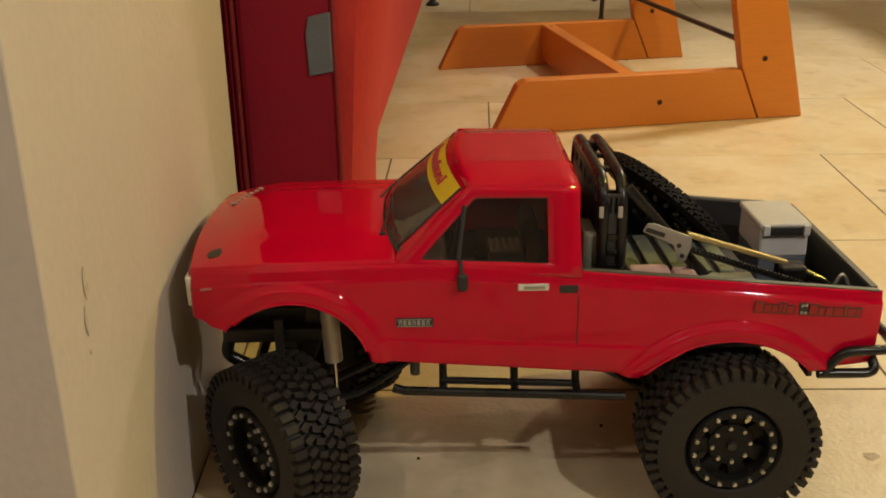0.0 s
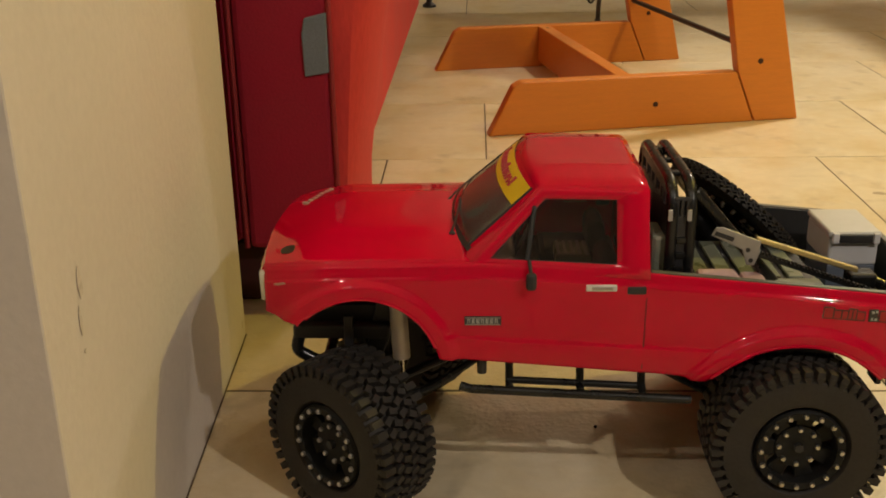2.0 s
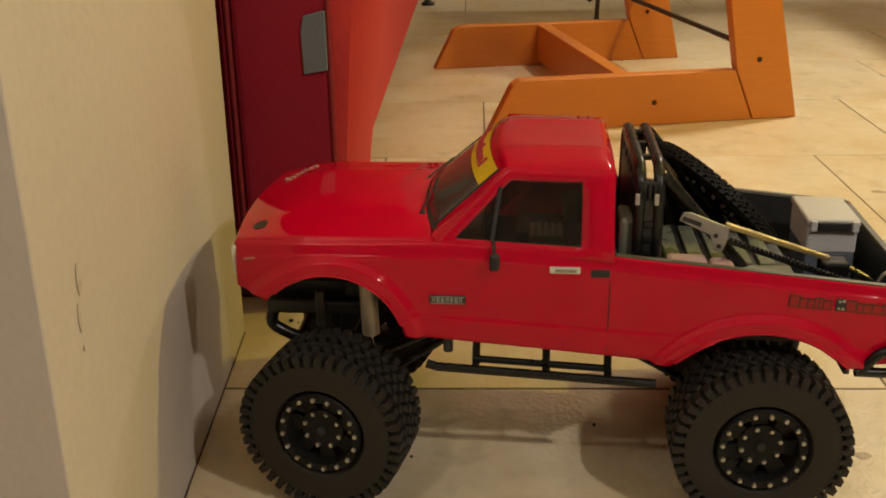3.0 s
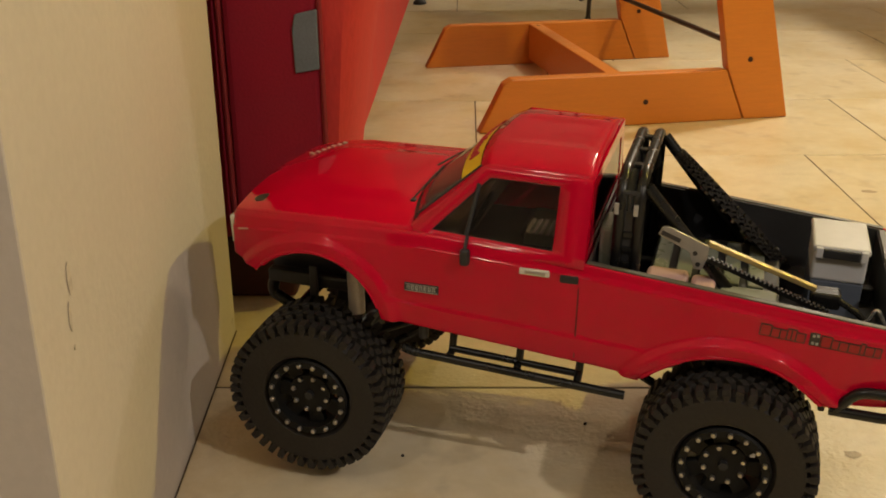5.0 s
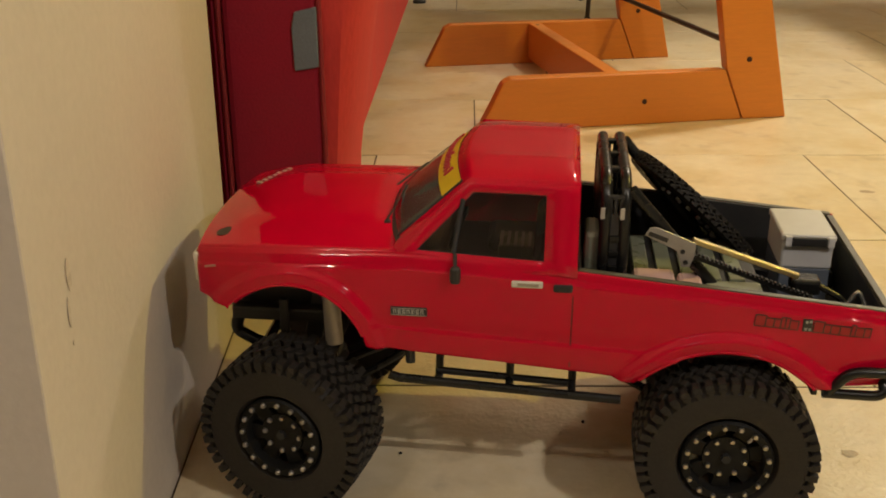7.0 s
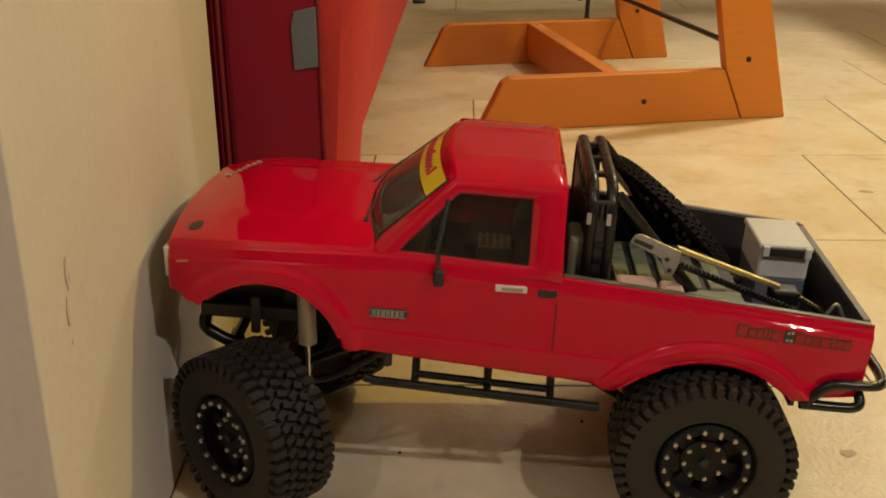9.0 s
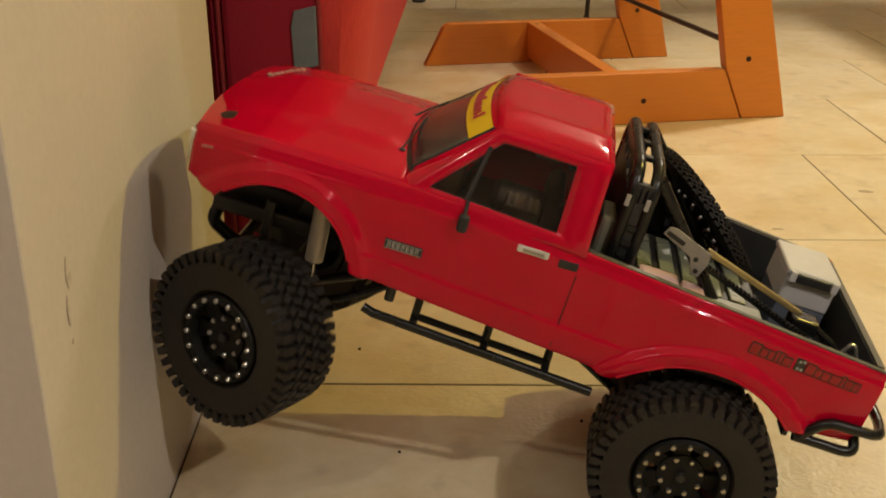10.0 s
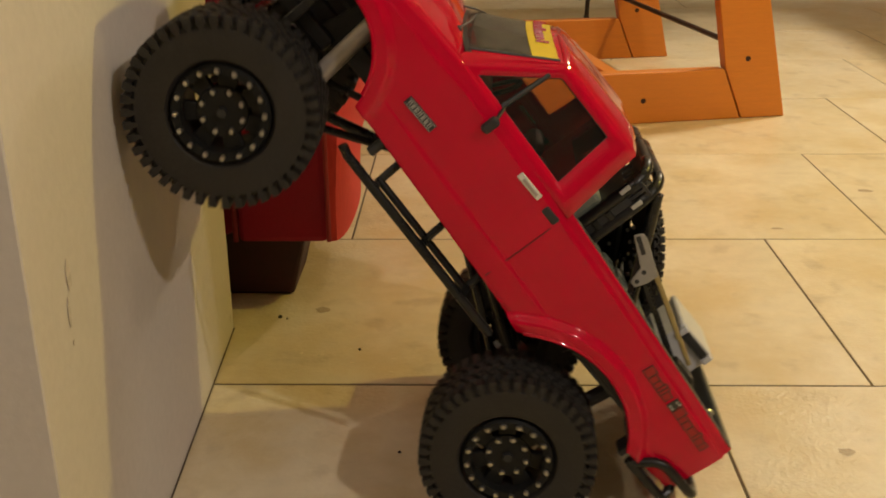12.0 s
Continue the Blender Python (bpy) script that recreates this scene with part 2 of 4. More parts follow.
def rounded(pts, r, n=5):
    """A polyline with its corners rounded."""
    pts = [Vector(p) for p in pts]
    out = [pts[0]]
    for a, b, c in zip(pts, pts[1:], pts[2:]):
        ra = min(r, (a - b).length * 0.45)
        rc = min(r, (c - b).length * 0.45)
        p, q = b + (a - b).normalized() * ra, b + (c - b).normalized() * rc
        for i in range(n + 1):
            s = i / n
            out.append(p * (1 - s) ** 2 + b * 2 * s * (1 - s) + q * s * s)
    out.append(pts[-1])
    return out


def tube(pts, r, n=10):
    return tube_into(bmesh.new(), pts, r, n)


def lathe(profile, n=40, axis="Y", closed=True):
    """Turn (radius, along) points round the y axis."""
    bm = bmesh.new()
    rings = []
    for k in range(n):
        a = 2 * math.pi * k / n
        rings.append([bm.verts.new((r * math.cos(a), h, r * math.sin(a))) for r, h in profile])
    m = len(profile)
    for k in range(n):
        a, b = rings[k], rings[(k + 1) % n]
        for i in range(m if closed else m - 1):
            j = (i + 1) % m
            bm.faces.new((a[i], a[j], b[j], b[i]))
    return bm


def slab(outline, axis, lo, hi, bevel=0.0, m=None):
    """Extrude a flat outline (two coordinates) along axis 'x', 'y' or 'z'."""
    bm = bmesh.new()
    def at(u, v, w):
        return {"x": (w, u, v), "y": (u, w, v), "z": (u, v, w)}[axis]
    a = [bm.verts.new(at(u, v, lo)) for u, v in outline]
    b = [bm.verts.new(at(u, v, hi)) for u, v in outline]
    bm.faces.new(a)
    bm.faces.new(b)
    for i in range(len(a)):
        j = (i + 1) % len(a)
        bm.faces.new((a[i], a[j], b[j], b[i]))
    bmesh.ops.recalc_face_normals(bm, faces=bm.faces)
    if bevel:
        bmesh.ops.bevel(bm, geom=list(bm.edges), offset=bevel, segments=2, affect="EDGES", profile=0.5)
    if m is not None:
        bm.transform(m)
    return bm


def grid(rows, closed=False):
    bm = bmesh.new()
    g = [[bm.verts.new(p) for p in row] for row in rows]
    for a, b in zip(g, g[1:]):
        for i in range(len(a) - (0 if closed else 1)):
            j = (i + 1) % len(a)
            bm.faces.new((a[i], a[j], b[j], b[i]))
    return bm


def solid(ob, thick, offset=-1.0):
    md = ob.modifiers.new("thickness", "SOLIDIFY")
    md.thickness, md.offset = thick, offset
    return ob


# ---- the room ----
FLOOR = part("floor", box((-4.0, -4.6, -0.08), (5.6, 7.2, -0.0006)), GROUT)
tagged(FLOOR, "beige limestone-look floor tiles with thin dark joints", "floor", kind="structure")


def room():
    ob = part("wall_west", slab([(-0.1940, 0.4262), (-0.2140, 0.8790), (-0.2200, 0.8850), (-4.0, 0.8850), (-4.0, 0.4255), (-0.1947, 0.4255)], "z", 0.0, 2.6), PLASTER)
    tagged(ob, "cream plastered wall end with small scuff marks", "wall", kind="structure")
    for name, lo, hi in (("wall_north", (-4.1, 7.2, -0.08), (5.7, 7.3, 2.6)), ("wall_south", (-4.1, -4.7, -0.08), (5.7, -4.6, 2.6)),
                         ("wall_east", (5.6, -4.6, -0.08), (5.7, 7.2, 2.6)), ("wall_far_west", (-4.1, -4.6, -0.08), (-4.0, 7.2, 2.6))):
        tagged(part(name, box(lo, hi), DIMWALL), "plain grey plastered room wall", "wall", kind="structure")
    tagged(part("ceiling", box((-4.1, -4.7, 2.6), (5.7, 7.3, 2.7)), CEILING), "plain white painted ceiling", "ceiling", kind="structure")


room()


def tiles():
    """Tiles 0.60 m by 0.338 m, each row shifted by a quarter of a tile."""
    w, d, j, x0, y0, turn = 0.60, 0.3384, 0.0021, 0.1916, 0.7725, 0.14
    bm = bmesh.new()
    box_into(bm, (0.0009, j / 2, -0.010), (w - 0.0009, d - j / 2, 0.0), 0.0006, seg=1)
    bmesh.ops.recalc_face_normals(bm, faces=bm.faces)
    me = bpy.data.meshes.new("tile")
    bm.to_mesh(me)
    bm.free()
    me.materials.append(TILE)
    verts, faces = [], []
    for r in range(-17, 20):
        xs = x0 + turn * ((r + 1) % 30) - 0.6 * 18
        for c in range(40):
            x, y = xs + w * c, y0 + d * r
            if abs(x - 0.3) < 3 and -2.5 < y < 5.5:
                ob = new("tile", me)
                ob.parent = FLOOR
                ob.location = (x, y, random.uniform(-0.0003, 0.0003))
                continue
            xa, xb, ya, yb = max(x + 0.0009, -4.0), min(x + w - 0.0009, 5.6), max(y + j / 2, -4.6), min(y + d - j / 2, 7.2)
            if xb - xa < 0.01 or yb - ya < 0.01:
                continue
            k = len(verts)
            verts += [(xa, ya, -0.01), (xb, ya, -0.01), (xb, yb, -0.01), (xa, yb, -0.01), (xa, ya, 0), (xb, ya, 0), (xb, yb, 0), (xa, yb, 0)]
            faces += [(k + 4, k + 5, k + 6, k + 7), (k, k + 1, k + 5, k + 4), (k + 1, k + 2, k + 6, k + 5), (k + 2, k + 3, k + 7, k + 6), (k + 3, k, k + 4, k + 7)]
    rest = bpy.data.meshes.new("outer_tiles")
    rest.from_pydata(verts, [], faces)
    rest.materials.append(TILE)
    ob = new("outer_tiles", rest)
    ob.parent = FLOOR
    tagged(ob, kind="stuff")


# ---- sofa ----
def sofa():
    s = empty("sofa")
    s.location = (-0.13, 0.93, 0)
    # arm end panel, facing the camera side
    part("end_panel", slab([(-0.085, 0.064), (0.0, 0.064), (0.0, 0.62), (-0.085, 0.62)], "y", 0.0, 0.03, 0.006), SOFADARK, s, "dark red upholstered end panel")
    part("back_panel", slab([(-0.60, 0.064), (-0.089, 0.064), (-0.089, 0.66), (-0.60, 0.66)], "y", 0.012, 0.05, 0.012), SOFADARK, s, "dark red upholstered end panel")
    # padded front, bulging forward and higher up further out
    rows = []
    for i in range(25):
        z = 0.064 + 0.56 * i / 24
        bulge = 0.020 + 0.030 * max(0, (z - 0.10) / 0.2) ** 1.1
        row = []
        for k in range(13):
            a = math.pi * k / 12
            row.append((-0.002 + min(bulge, 0.075) * math.sin(a) ** 0.55, 0.004 + 0.20 * (1 - math.cos(a)) / 2, z))
        rows.append(row)
    bm = grid(rows)
    bm.faces.new([v for v in bm.verts if abs(v.co.z - 0.064) < 1e-5])
    bm.faces.new([v for v in bm.verts if abs(v.co.z - 0.624) < 1e-5])
    part("front_cushion", bm, SOFA, s, "bright red padded front", smooth=True)
    part("seat_block", box((-0.60, 0.21, 0.064), (0.000, 1.5, 0.36), 0.02), SOFA, s, "bright red seat block")
    part("seat_cushion", box((-0.58, 0.20, 0.23), (0.030, 0.80, 0.40), 0.03, seg=4), SOFA, s, "bright red loose seat cushion")
    part("piping", tube([(0.001, 0.000, 0.066), (0.001, -0.0005, 0.62)], 0.0022, 8), PIPING, s)
    part("piping", tube([(-0.087, -0.0, 0.066), (-0.087, 0.0, 0.62)], 0.0025, 8), PIPING, s)
    part("foot", slab([(-0.115, 0.0), (-0.040, 0.0), (-0.024, 0.0645), (-0.115, 0.0645)], "y", 0.026, 0.11, 0.004), FOOTDARK, s, "near-black tapered block foot")
    part("foot", slab([(-0.115, 0.0), (-0.040, 0.0), (-0.024, 0.0645), (-0.115, 0.0645)], "y", 1.38, 1.46, 0.004), FOOTDARK, s, "near-black tapered block foot")
    part("foot", box((-0.58, 0.03, 0), (-0.50, 0.11, 0.0645), 0.004), FOOTDARK, s, "near-black tapered block foot")
    part("foot", box((-0.58, 1.38, 0), (-0.50, 1.46, 0.0645), 0.004), FOOTDARK, s, "near-black tapered block foot")
    part("fabric_tab", slab([(-0.0225, 0.2275), (-0.001, 0.2310), (-0.001, 0.2835), (-0.0205, 0.2790), (-0.0235, 0.2650)], "y", -0.0035, -0.0004, 0.0012), TABGREY, s, "blue-grey fabric tab sewn to the edge")
    tagged(s, "red upholstered sofa with piped edges on block feet", "sofa")


sofa()


# ---- wooden chair ----
def chair():
    c = empty("lounge_chair")
    # local x along the runner, y across, z up
    c.matrix_world = pose(0.017, 1.569, 0, 0, 0, 11.2)
    run = [(0, 0), (0.425, 0), (0.392, 0.080), (0.050, 0.081), (0.038, 0.074)]
    post = [(0.427, 0), (0.500, 0), (0.395, 0.46), (0.325, 0.46), (0.3935, 0.082)]
    for y in (0.0, 0.505):
        part("runner", slab(run, "y", y, y + 0.024, 0.0022), BEECH, c)
        part("upright", slab(post, "y", y + 0.0004, y + 0.0236, 0.0022), BEECH, c)
        for x, z in ((0.262, 0.036), (0.429, 0.095)):
            part("screw", tube([(x, y - 0.0008, z), (x, y + 0.003, z)], 0.0042, 12), DARKSCREW, c, "dark sunken screw head")
    part("cross_rail", box((0.205, 0.024, 0.010), (0.229, 0.505, 0.079), 0.002), BEECH, c)
    part("screw", tube([(0.217, 0.480, 0.076), (0.217, 0.480, 0.0795)], 0.003, 10), DARKSCREW, c, "dark sunken screw head")
    part("rod", tube([(0.397, 0.020, 0.121), (0.397, 0.508, 0.121)], 0.0045, 10), RODMETAL, c, "thin dark metal cross rod")
    tagged(c, "orange-stained beech lounge chair with flat runners and slanted uprights", "chair")


chair()


# ---- far furniture, whose feet alone come into view, and an unseen shadow-casting table ----
def wire_chair():
    c = empty("wire_leg_chair")
    c.location = (0.296, 2.652, 0)
    for x, y in ((0, 0), (0.42, 0), (0.42, 0.42), (0, 0.42)):
        part("leg", tube(rounded([(x, y, 0.004), (x + (0.02 if x < 0.2 else -0.02), y + (0.02 if y < 0.2 else -0.02), 0.42)], 0.02), 0.0055, 8), RODMETAL, c, "thin dark metal rod leg")
        part("glide", box((x - 0.007, y - 0.007, 0), (x + 0.007, y + 0.007, 0.006), 0.002), BLACKPL, c, "black plastic glide")
    part("side_rod", tube(rounded([(-0.04, 0.0, 0.10), (-0.02, 0.0, 0.035), (0.0, 0.0, 0.075), (0.02, 0.01, 0.20)], 0.03), 0.003, 8), RODMETAL, c, "thin bent metal rod")
    part("seat", box((-0.01, -0.01, 0.42), (0.43, 0.43, 0.45), 0.01), BLACKPL, c)
    tagged(c, "chair on thin dark metal rod legs", "chair")


def side_table():
    c = empty("black_foot_table")
    c.location = (-0.13, 2.935, 0)
    for x, y in ((0, 0), (-0.5, 0), (-0.5, 0.5), (0, 0.5)):
        part("leg", tube([(x, y, 0.01), (x, y, 0.45)], 0.008, 10), BLACKTUBE, c)
        part("foot", lathe([(0.001, 0), (0.018, 0), (0.018, 0.006), (0.008, 0.014), (0.001, 0.014)], 14), BLACKPL, c).matrix_local = pose(x, y, 0, 90, 0, 0)
    part("tabletop", box((-0.52, -0.02, 0.45), (0.02, 0.52, 0.47), 0.004), BEECH, c)
    tagged(c, "low table on thin black legs with round feet", "table")


def dining_table():
    # Stays out of view; added so its top shades the far right floor.
    c = empty("dining_table")
    c.location = (1.52, 2.52, 0)
    part("tabletop", box((-0.597, -0.79, 0.72), (0.60, 0.80, 0.75), 0.004), BEECH, c)
    part("pedestal", lathe([(0.001, 0.02), (0.045, 0.02), (0.035, 0.40), (0.05, 0.72), (0.001, 0.72)], 20), BEECH, c).matrix_local = pose(0, 0, 0, 90, 0, 0) @ pose(0, 0, 0, 0, 0, 0)
    part("foot_plate", box((-0.25, -0.25, 0), (0.25, 0.25, 0.025), 0.004), BEECH, c)
    tagged(c, "unseen wooden pedestal table, added to cast a floor shadow", "table")


wire_chair()
side_table()
dining_table()


def marks():
    """Scuffs on the wall end."""
    m = pose(-0.1936, 0.4255, 0, 0, 0, 92.57)
    for u, z, w, h, n in ((0.052, 0.221, 0.0035, 0.011, 9), (0.046, 0.203, 0.0022, 0.009, 9), (0.0465, 0.1862, 0.0016, 0.0016, 8), (0.4420, 0.0150, 0.0018, 0.0045, 9)):
        bm = bmesh.new()
        vs = [bm.verts.new((u + w * math.cos(2 * math.pi * k / n) * random.uniform(0.6, 1), 0, z + h * math.sin(2 * math.pi * k / n) * random.uniform(0.6, 1))) for k in range(n)]
        fc = bm.faces.new(vs)
        r = bmesh.ops.extrude_face_region(bm, geom=[fc])
        for v in r["geom"]:
            if isinstance(v, bmesh.types.BMVert):
                v.co.y -= 0.00025
        bm.transform(m)
        tagged(part("scuff_mark", bm, SMUDGE), "small brownish scuff on the plaster", "mark", kind="structure")
    tagged(part("trim", box((0.0, -0.0011, 0.0003), (0.4530, -0.0001, 0.0012), 0.0, m), GROUT), "thin dark joint along the foot of the wall", "trim", kind="structure")


marks()


def floor_spots():
    """Crumbs and chipped, stained spots on the tiles."""
    def blot(x, y, w, d, h, n=11):
        bm = bmesh.new()
        ring = [(x + w * math.cos(2 * math.pi * k / n) * random.uniform(0.55, 1.1), y + d * math.sin(2 * math.pi * k / n) * random.uniform(0.55, 1.1)) for k in range(n)]
        a = [bm.verts.new((u, v, 0.0002)) for u, v in ring]
        b = [bm.verts.new((x + (u - x) * 0.8, y + (v - y) * 0.8, 0.0002 + h)) for u, v in ring]
        bm.faces.new(b)
        for k in range(n):
            bm.faces.new((a[k], a[(k + 1) % n], b[(k + 1) % n], b[k]))
        return bm
    for x, y, r in ((-0.1745, 0.9024, 0.0024), (-0.0936, 0.8345, 0.0016), (-0.0489, 0.6683, 0.0014), (0.0884, 0.7139, 0.0017), (-0.168, 0.899, 0.0012)):
        tagged(part("crumb", blot(x, y, r, r, r * 0.8, 7), CRUMB), "tiny dark crumb on the floor tile", "crumb", "crumbs on the floor")
    for x, y, w, d in ((-0.1366, 0.9192, 0.009, 0.008), (0.2766, 0.6728, 0.008, 0.006), (0.5029, 1.282, 0.012, 0.008), (0.3544, 1.1438, 0.008, 0.004)):
        tagged(part("stain", blot(x, y, w, d, 0.0001), STAIN), "faint brown stain on the tile", "stain", kind="structure")
    for k in range(22):
        x, y = -0.06 + random.gauss(0, 0.035), 0.815 + random.gauss(0, 0.030)
        r = random.uniform(0.0006, 0.0022)
        if abs(y - 0.7725) < 0.008:
            continue
        tagged(part("stain", blot(x, y, r * 1.5, r, 0.0001, 9), CRUST), "pale crusty speck on the tile", "stain", kind="structure")


floor_spots()

# ---- the truck: x towards its tail, y away from the near side, z up, origin on the rear axle ----
WB, TRACK, TR, KING = 0.2762, 0.088, 0.0566, 0.018
truck = empty("model_truck")
tagged(truck, "red toy pickup truck with black off-road tyres and roll bar", "toy truck")


def lerp(x, pts):
    return float(np.interp(x, [p[0] for p in pts], [p[1] for p in pts]))


AF, AR = (-0.2770, 0.0520, 0.0495), (-0.0027, -0.0010, 0.0716)   # wheel arches: x, z, radius
ROCKER = [(-0.336, 0.087), (-0.318, 0.083), (-0.3165, 0.0810), (-0.2274, 0.0600), (-0.194, 0.0570), (-0.142, 0.0527), (-0.089, 0.0478), (-0.058, 0.0438), (0.0526, 0.0475), (0.0898, 0.0495), (0.0925, 0.050)]
BELT = [(-0.336, 0.1165), (-0.315, 0.1205), (-0.298, 0.1222), (-0.2134, 0.1236), (-0.199, 0.1235), (-0.117, 0.1200), (-0.097, 0.1168), (0.0873, 0.0995), (0.0925, 0.0990)]


def arch(x, a):
    d = a[2] ** 2 - (x - a[0]) ** 2
    return a[1] + math.sqrt(d) if d > 0 else -1


def low(x):
    z = lerp(x, ROCKER)
    if -0.3165 < x < -0.2274:
        z = max(z if x > -0.23 else 0.06, arch(x, AF))
    if -0.058 < x < 0.0526:
        z = max(z, arch(x, AR))
    return z


def ease(a, b, v):
    u = min(1.0, max(0.0, (v - a) / (b - a)))
    return u * u * (3 - 2 * u)


def half(x, z):
    """Half width of the body: a shoulder crease, a door crease and flared arches."""
    w = lerp(z, [(0.043, 0.0835), (0.050, 0.0868), (0.060, 0.0885), (0.080, 0.0903), (0.096, 0.0908)])
    under = lerp(x, BELT) - z
    rear = ease(-0.13, -0.08, x)
    w -= 0.0013 * ease(0.0098 - 0.002 * rear, 0.0082 - 0.002 * rear, under) + 0.0012 * ease(0.0085, 0.0030, under) + (0.0027 - 0.0015 * rear) * ease(0.0032, -0.0006, under)
    w += 0.0013 * ease(-0.0009, 0.0009, 0.0735 - (x + 0.2) * 0.06 - z) * ease(-0.232, -0.215, x)
    if x < -0.295:
        w -= 0.012 * ((-0.295 - x) / 0.041) ** 2
    if x > 0.06:
        w -= 0.003 * ((x - 0.06) / 0.03) ** 2
    for (cx, cz, r), out in ((AF, 0.0042), (AR, 0.0056)):
        d = math.hypot(x - cx, z - cz) - r
        w += out * ease(0.0128, 0.0072, d) - 0.0007 * ease(0.0018, 0.0, d)
    return w


STATIONS = sorted(set([-0.336 + 0.002 * i for i in range(215)] + [-0.3165, -0.3160, -0.2276, -0.2272, -0.0582, -0.0578, 0.0524, 0.0528, 0.0925]))


def snout(x):
    """The nose runs a little forward of the front stations."""
    return x - 0.003 * ease(-0.306, -0.336, x)


def body_shell():
    rows = []
    for x in STATIONS:
        lo, hi = low(x), lerp(x, BELT)
        row = [(snout(x), -half(x, lo + (hi - lo) * k / 48), lo + (hi - lo) * k / 48) for k in range(49)]
        rows.append(row)
    for name, sgn in (("side_panel", 1), ("side_panel", -1)):
        bm = grid([[(x, y * sgn, z) for x, y, z in row] for row in rows])
        ob = part(name, bm, REDPAINT, truck, smooth=True)
        solid(ob, 0.0016, -1.0)
    # rolled lips along the wheel arches
    for sgn in (-1, 1):
        for a, b in ((-0.3120, -0.2300), (-0.0560, 0.0505)):
            xs = [a + (b - a) * i / 40 for i in range(41)]
            part("arch_lip", tube([(x, sgn * (half(x, low(x)) - 0.0004), low(x) + 0.0006) for x in xs], 0.0017, 8), REDPAINT, truck, smooth=True)
    # hood with a raised centre and two crease lines
    rows = []
    for x in [-0.339, -0.3375] + [-0.336 + 0.0055 * i for i in range(24)]:
        xe = max(x, -0.336)
        w = half(xe, lerp(xe, BELT)) - 0.0002
        row = []
        for k in range(33):
            s = -1 + 2 * k / 32
            y = s * w
            z = lerp(xe, BELT) + 0.0065 * (1 - abs(s) ** 2.6) * min(1, (x + 0.341) / 0.03)
            z += 0.0024 * (1 / (1 + math.exp((abs(y) - 0.048) / 0.0012))) * min(1, max(0, (x + 0.315) / 0.02)) * min(1, max(0, (-0.222 - x) / 0.006))
            xx = snout(x) - 0.006 * (1 - s * s) * max(0, 1 - (x + 0.339) / 0.06)
            if x < -0.336:
                z -= 0.006 * (-0.336 - x) / 0.003
            row.append((xx, y, z))
        rows.append(row)
    solid(part("hood", grid(rows), REDPAINT, truck, "glossy red hood with raised centre", smooth=True), 0.0014)
    # cowl, from hood to windscreen base
    rows = []
    for i in range(5):
        s = i / 4
        row = []
        for k in range(21):
            u = -1 + 2 * k / 20
            x = -0.2095 + 0.010 * s - 0.008 * (1 - u * u) * s
            row.append((x, u * (0.0822 - 0.004 * s), lerp(-0.2095, BELT) + 0.0065 * (1 - abs(u) ** 2.6) + 0.0022 * s))
        rows.append(row)
    part("cowl", grid(rows), REDPAINT, truck, smooth=True)
    part("tailgate", box((0.0885, -0.083, 0.0515), (0.0915, 0.083, 0.0985), 0.0012), REDPAINT, truck)
    part("front_panel", box((-0.3400, -0.070, 0.086), (-0.3370, 0.070, 0.115), 0.001), BLACKPL, truck, "black slatted radiator grille")
    for k in range(4):
        part("grille_bar", box((-0.3418, -0.045, 0.090 + 0.006 * k), (-0.3398, 0.045, 0.0922 + 0.006 * k), 0.0005), BLACKPL, truck)
    for s in (-1, 1):
        part("headlight", slab([(s * 0.050, 0.092), (s * 0.0745, 0.092), (s * 0.0770, 0.113), (s * 0.050, 0.113)], "x", -0.3425, -0.3372, 0.0012), LENS, truck, "clear square headlight in silver surround")
        part("side_marker", box((-0.0065, -0.0006, -0.0006), (0.0065, 0.0006, 0.0006), 0.0003, m=pose(-0.3250, s * (half(-0.324, 0.1085) + 0.0001), 0.1085, 0, 0, -s * 17)), MARKER, truck)


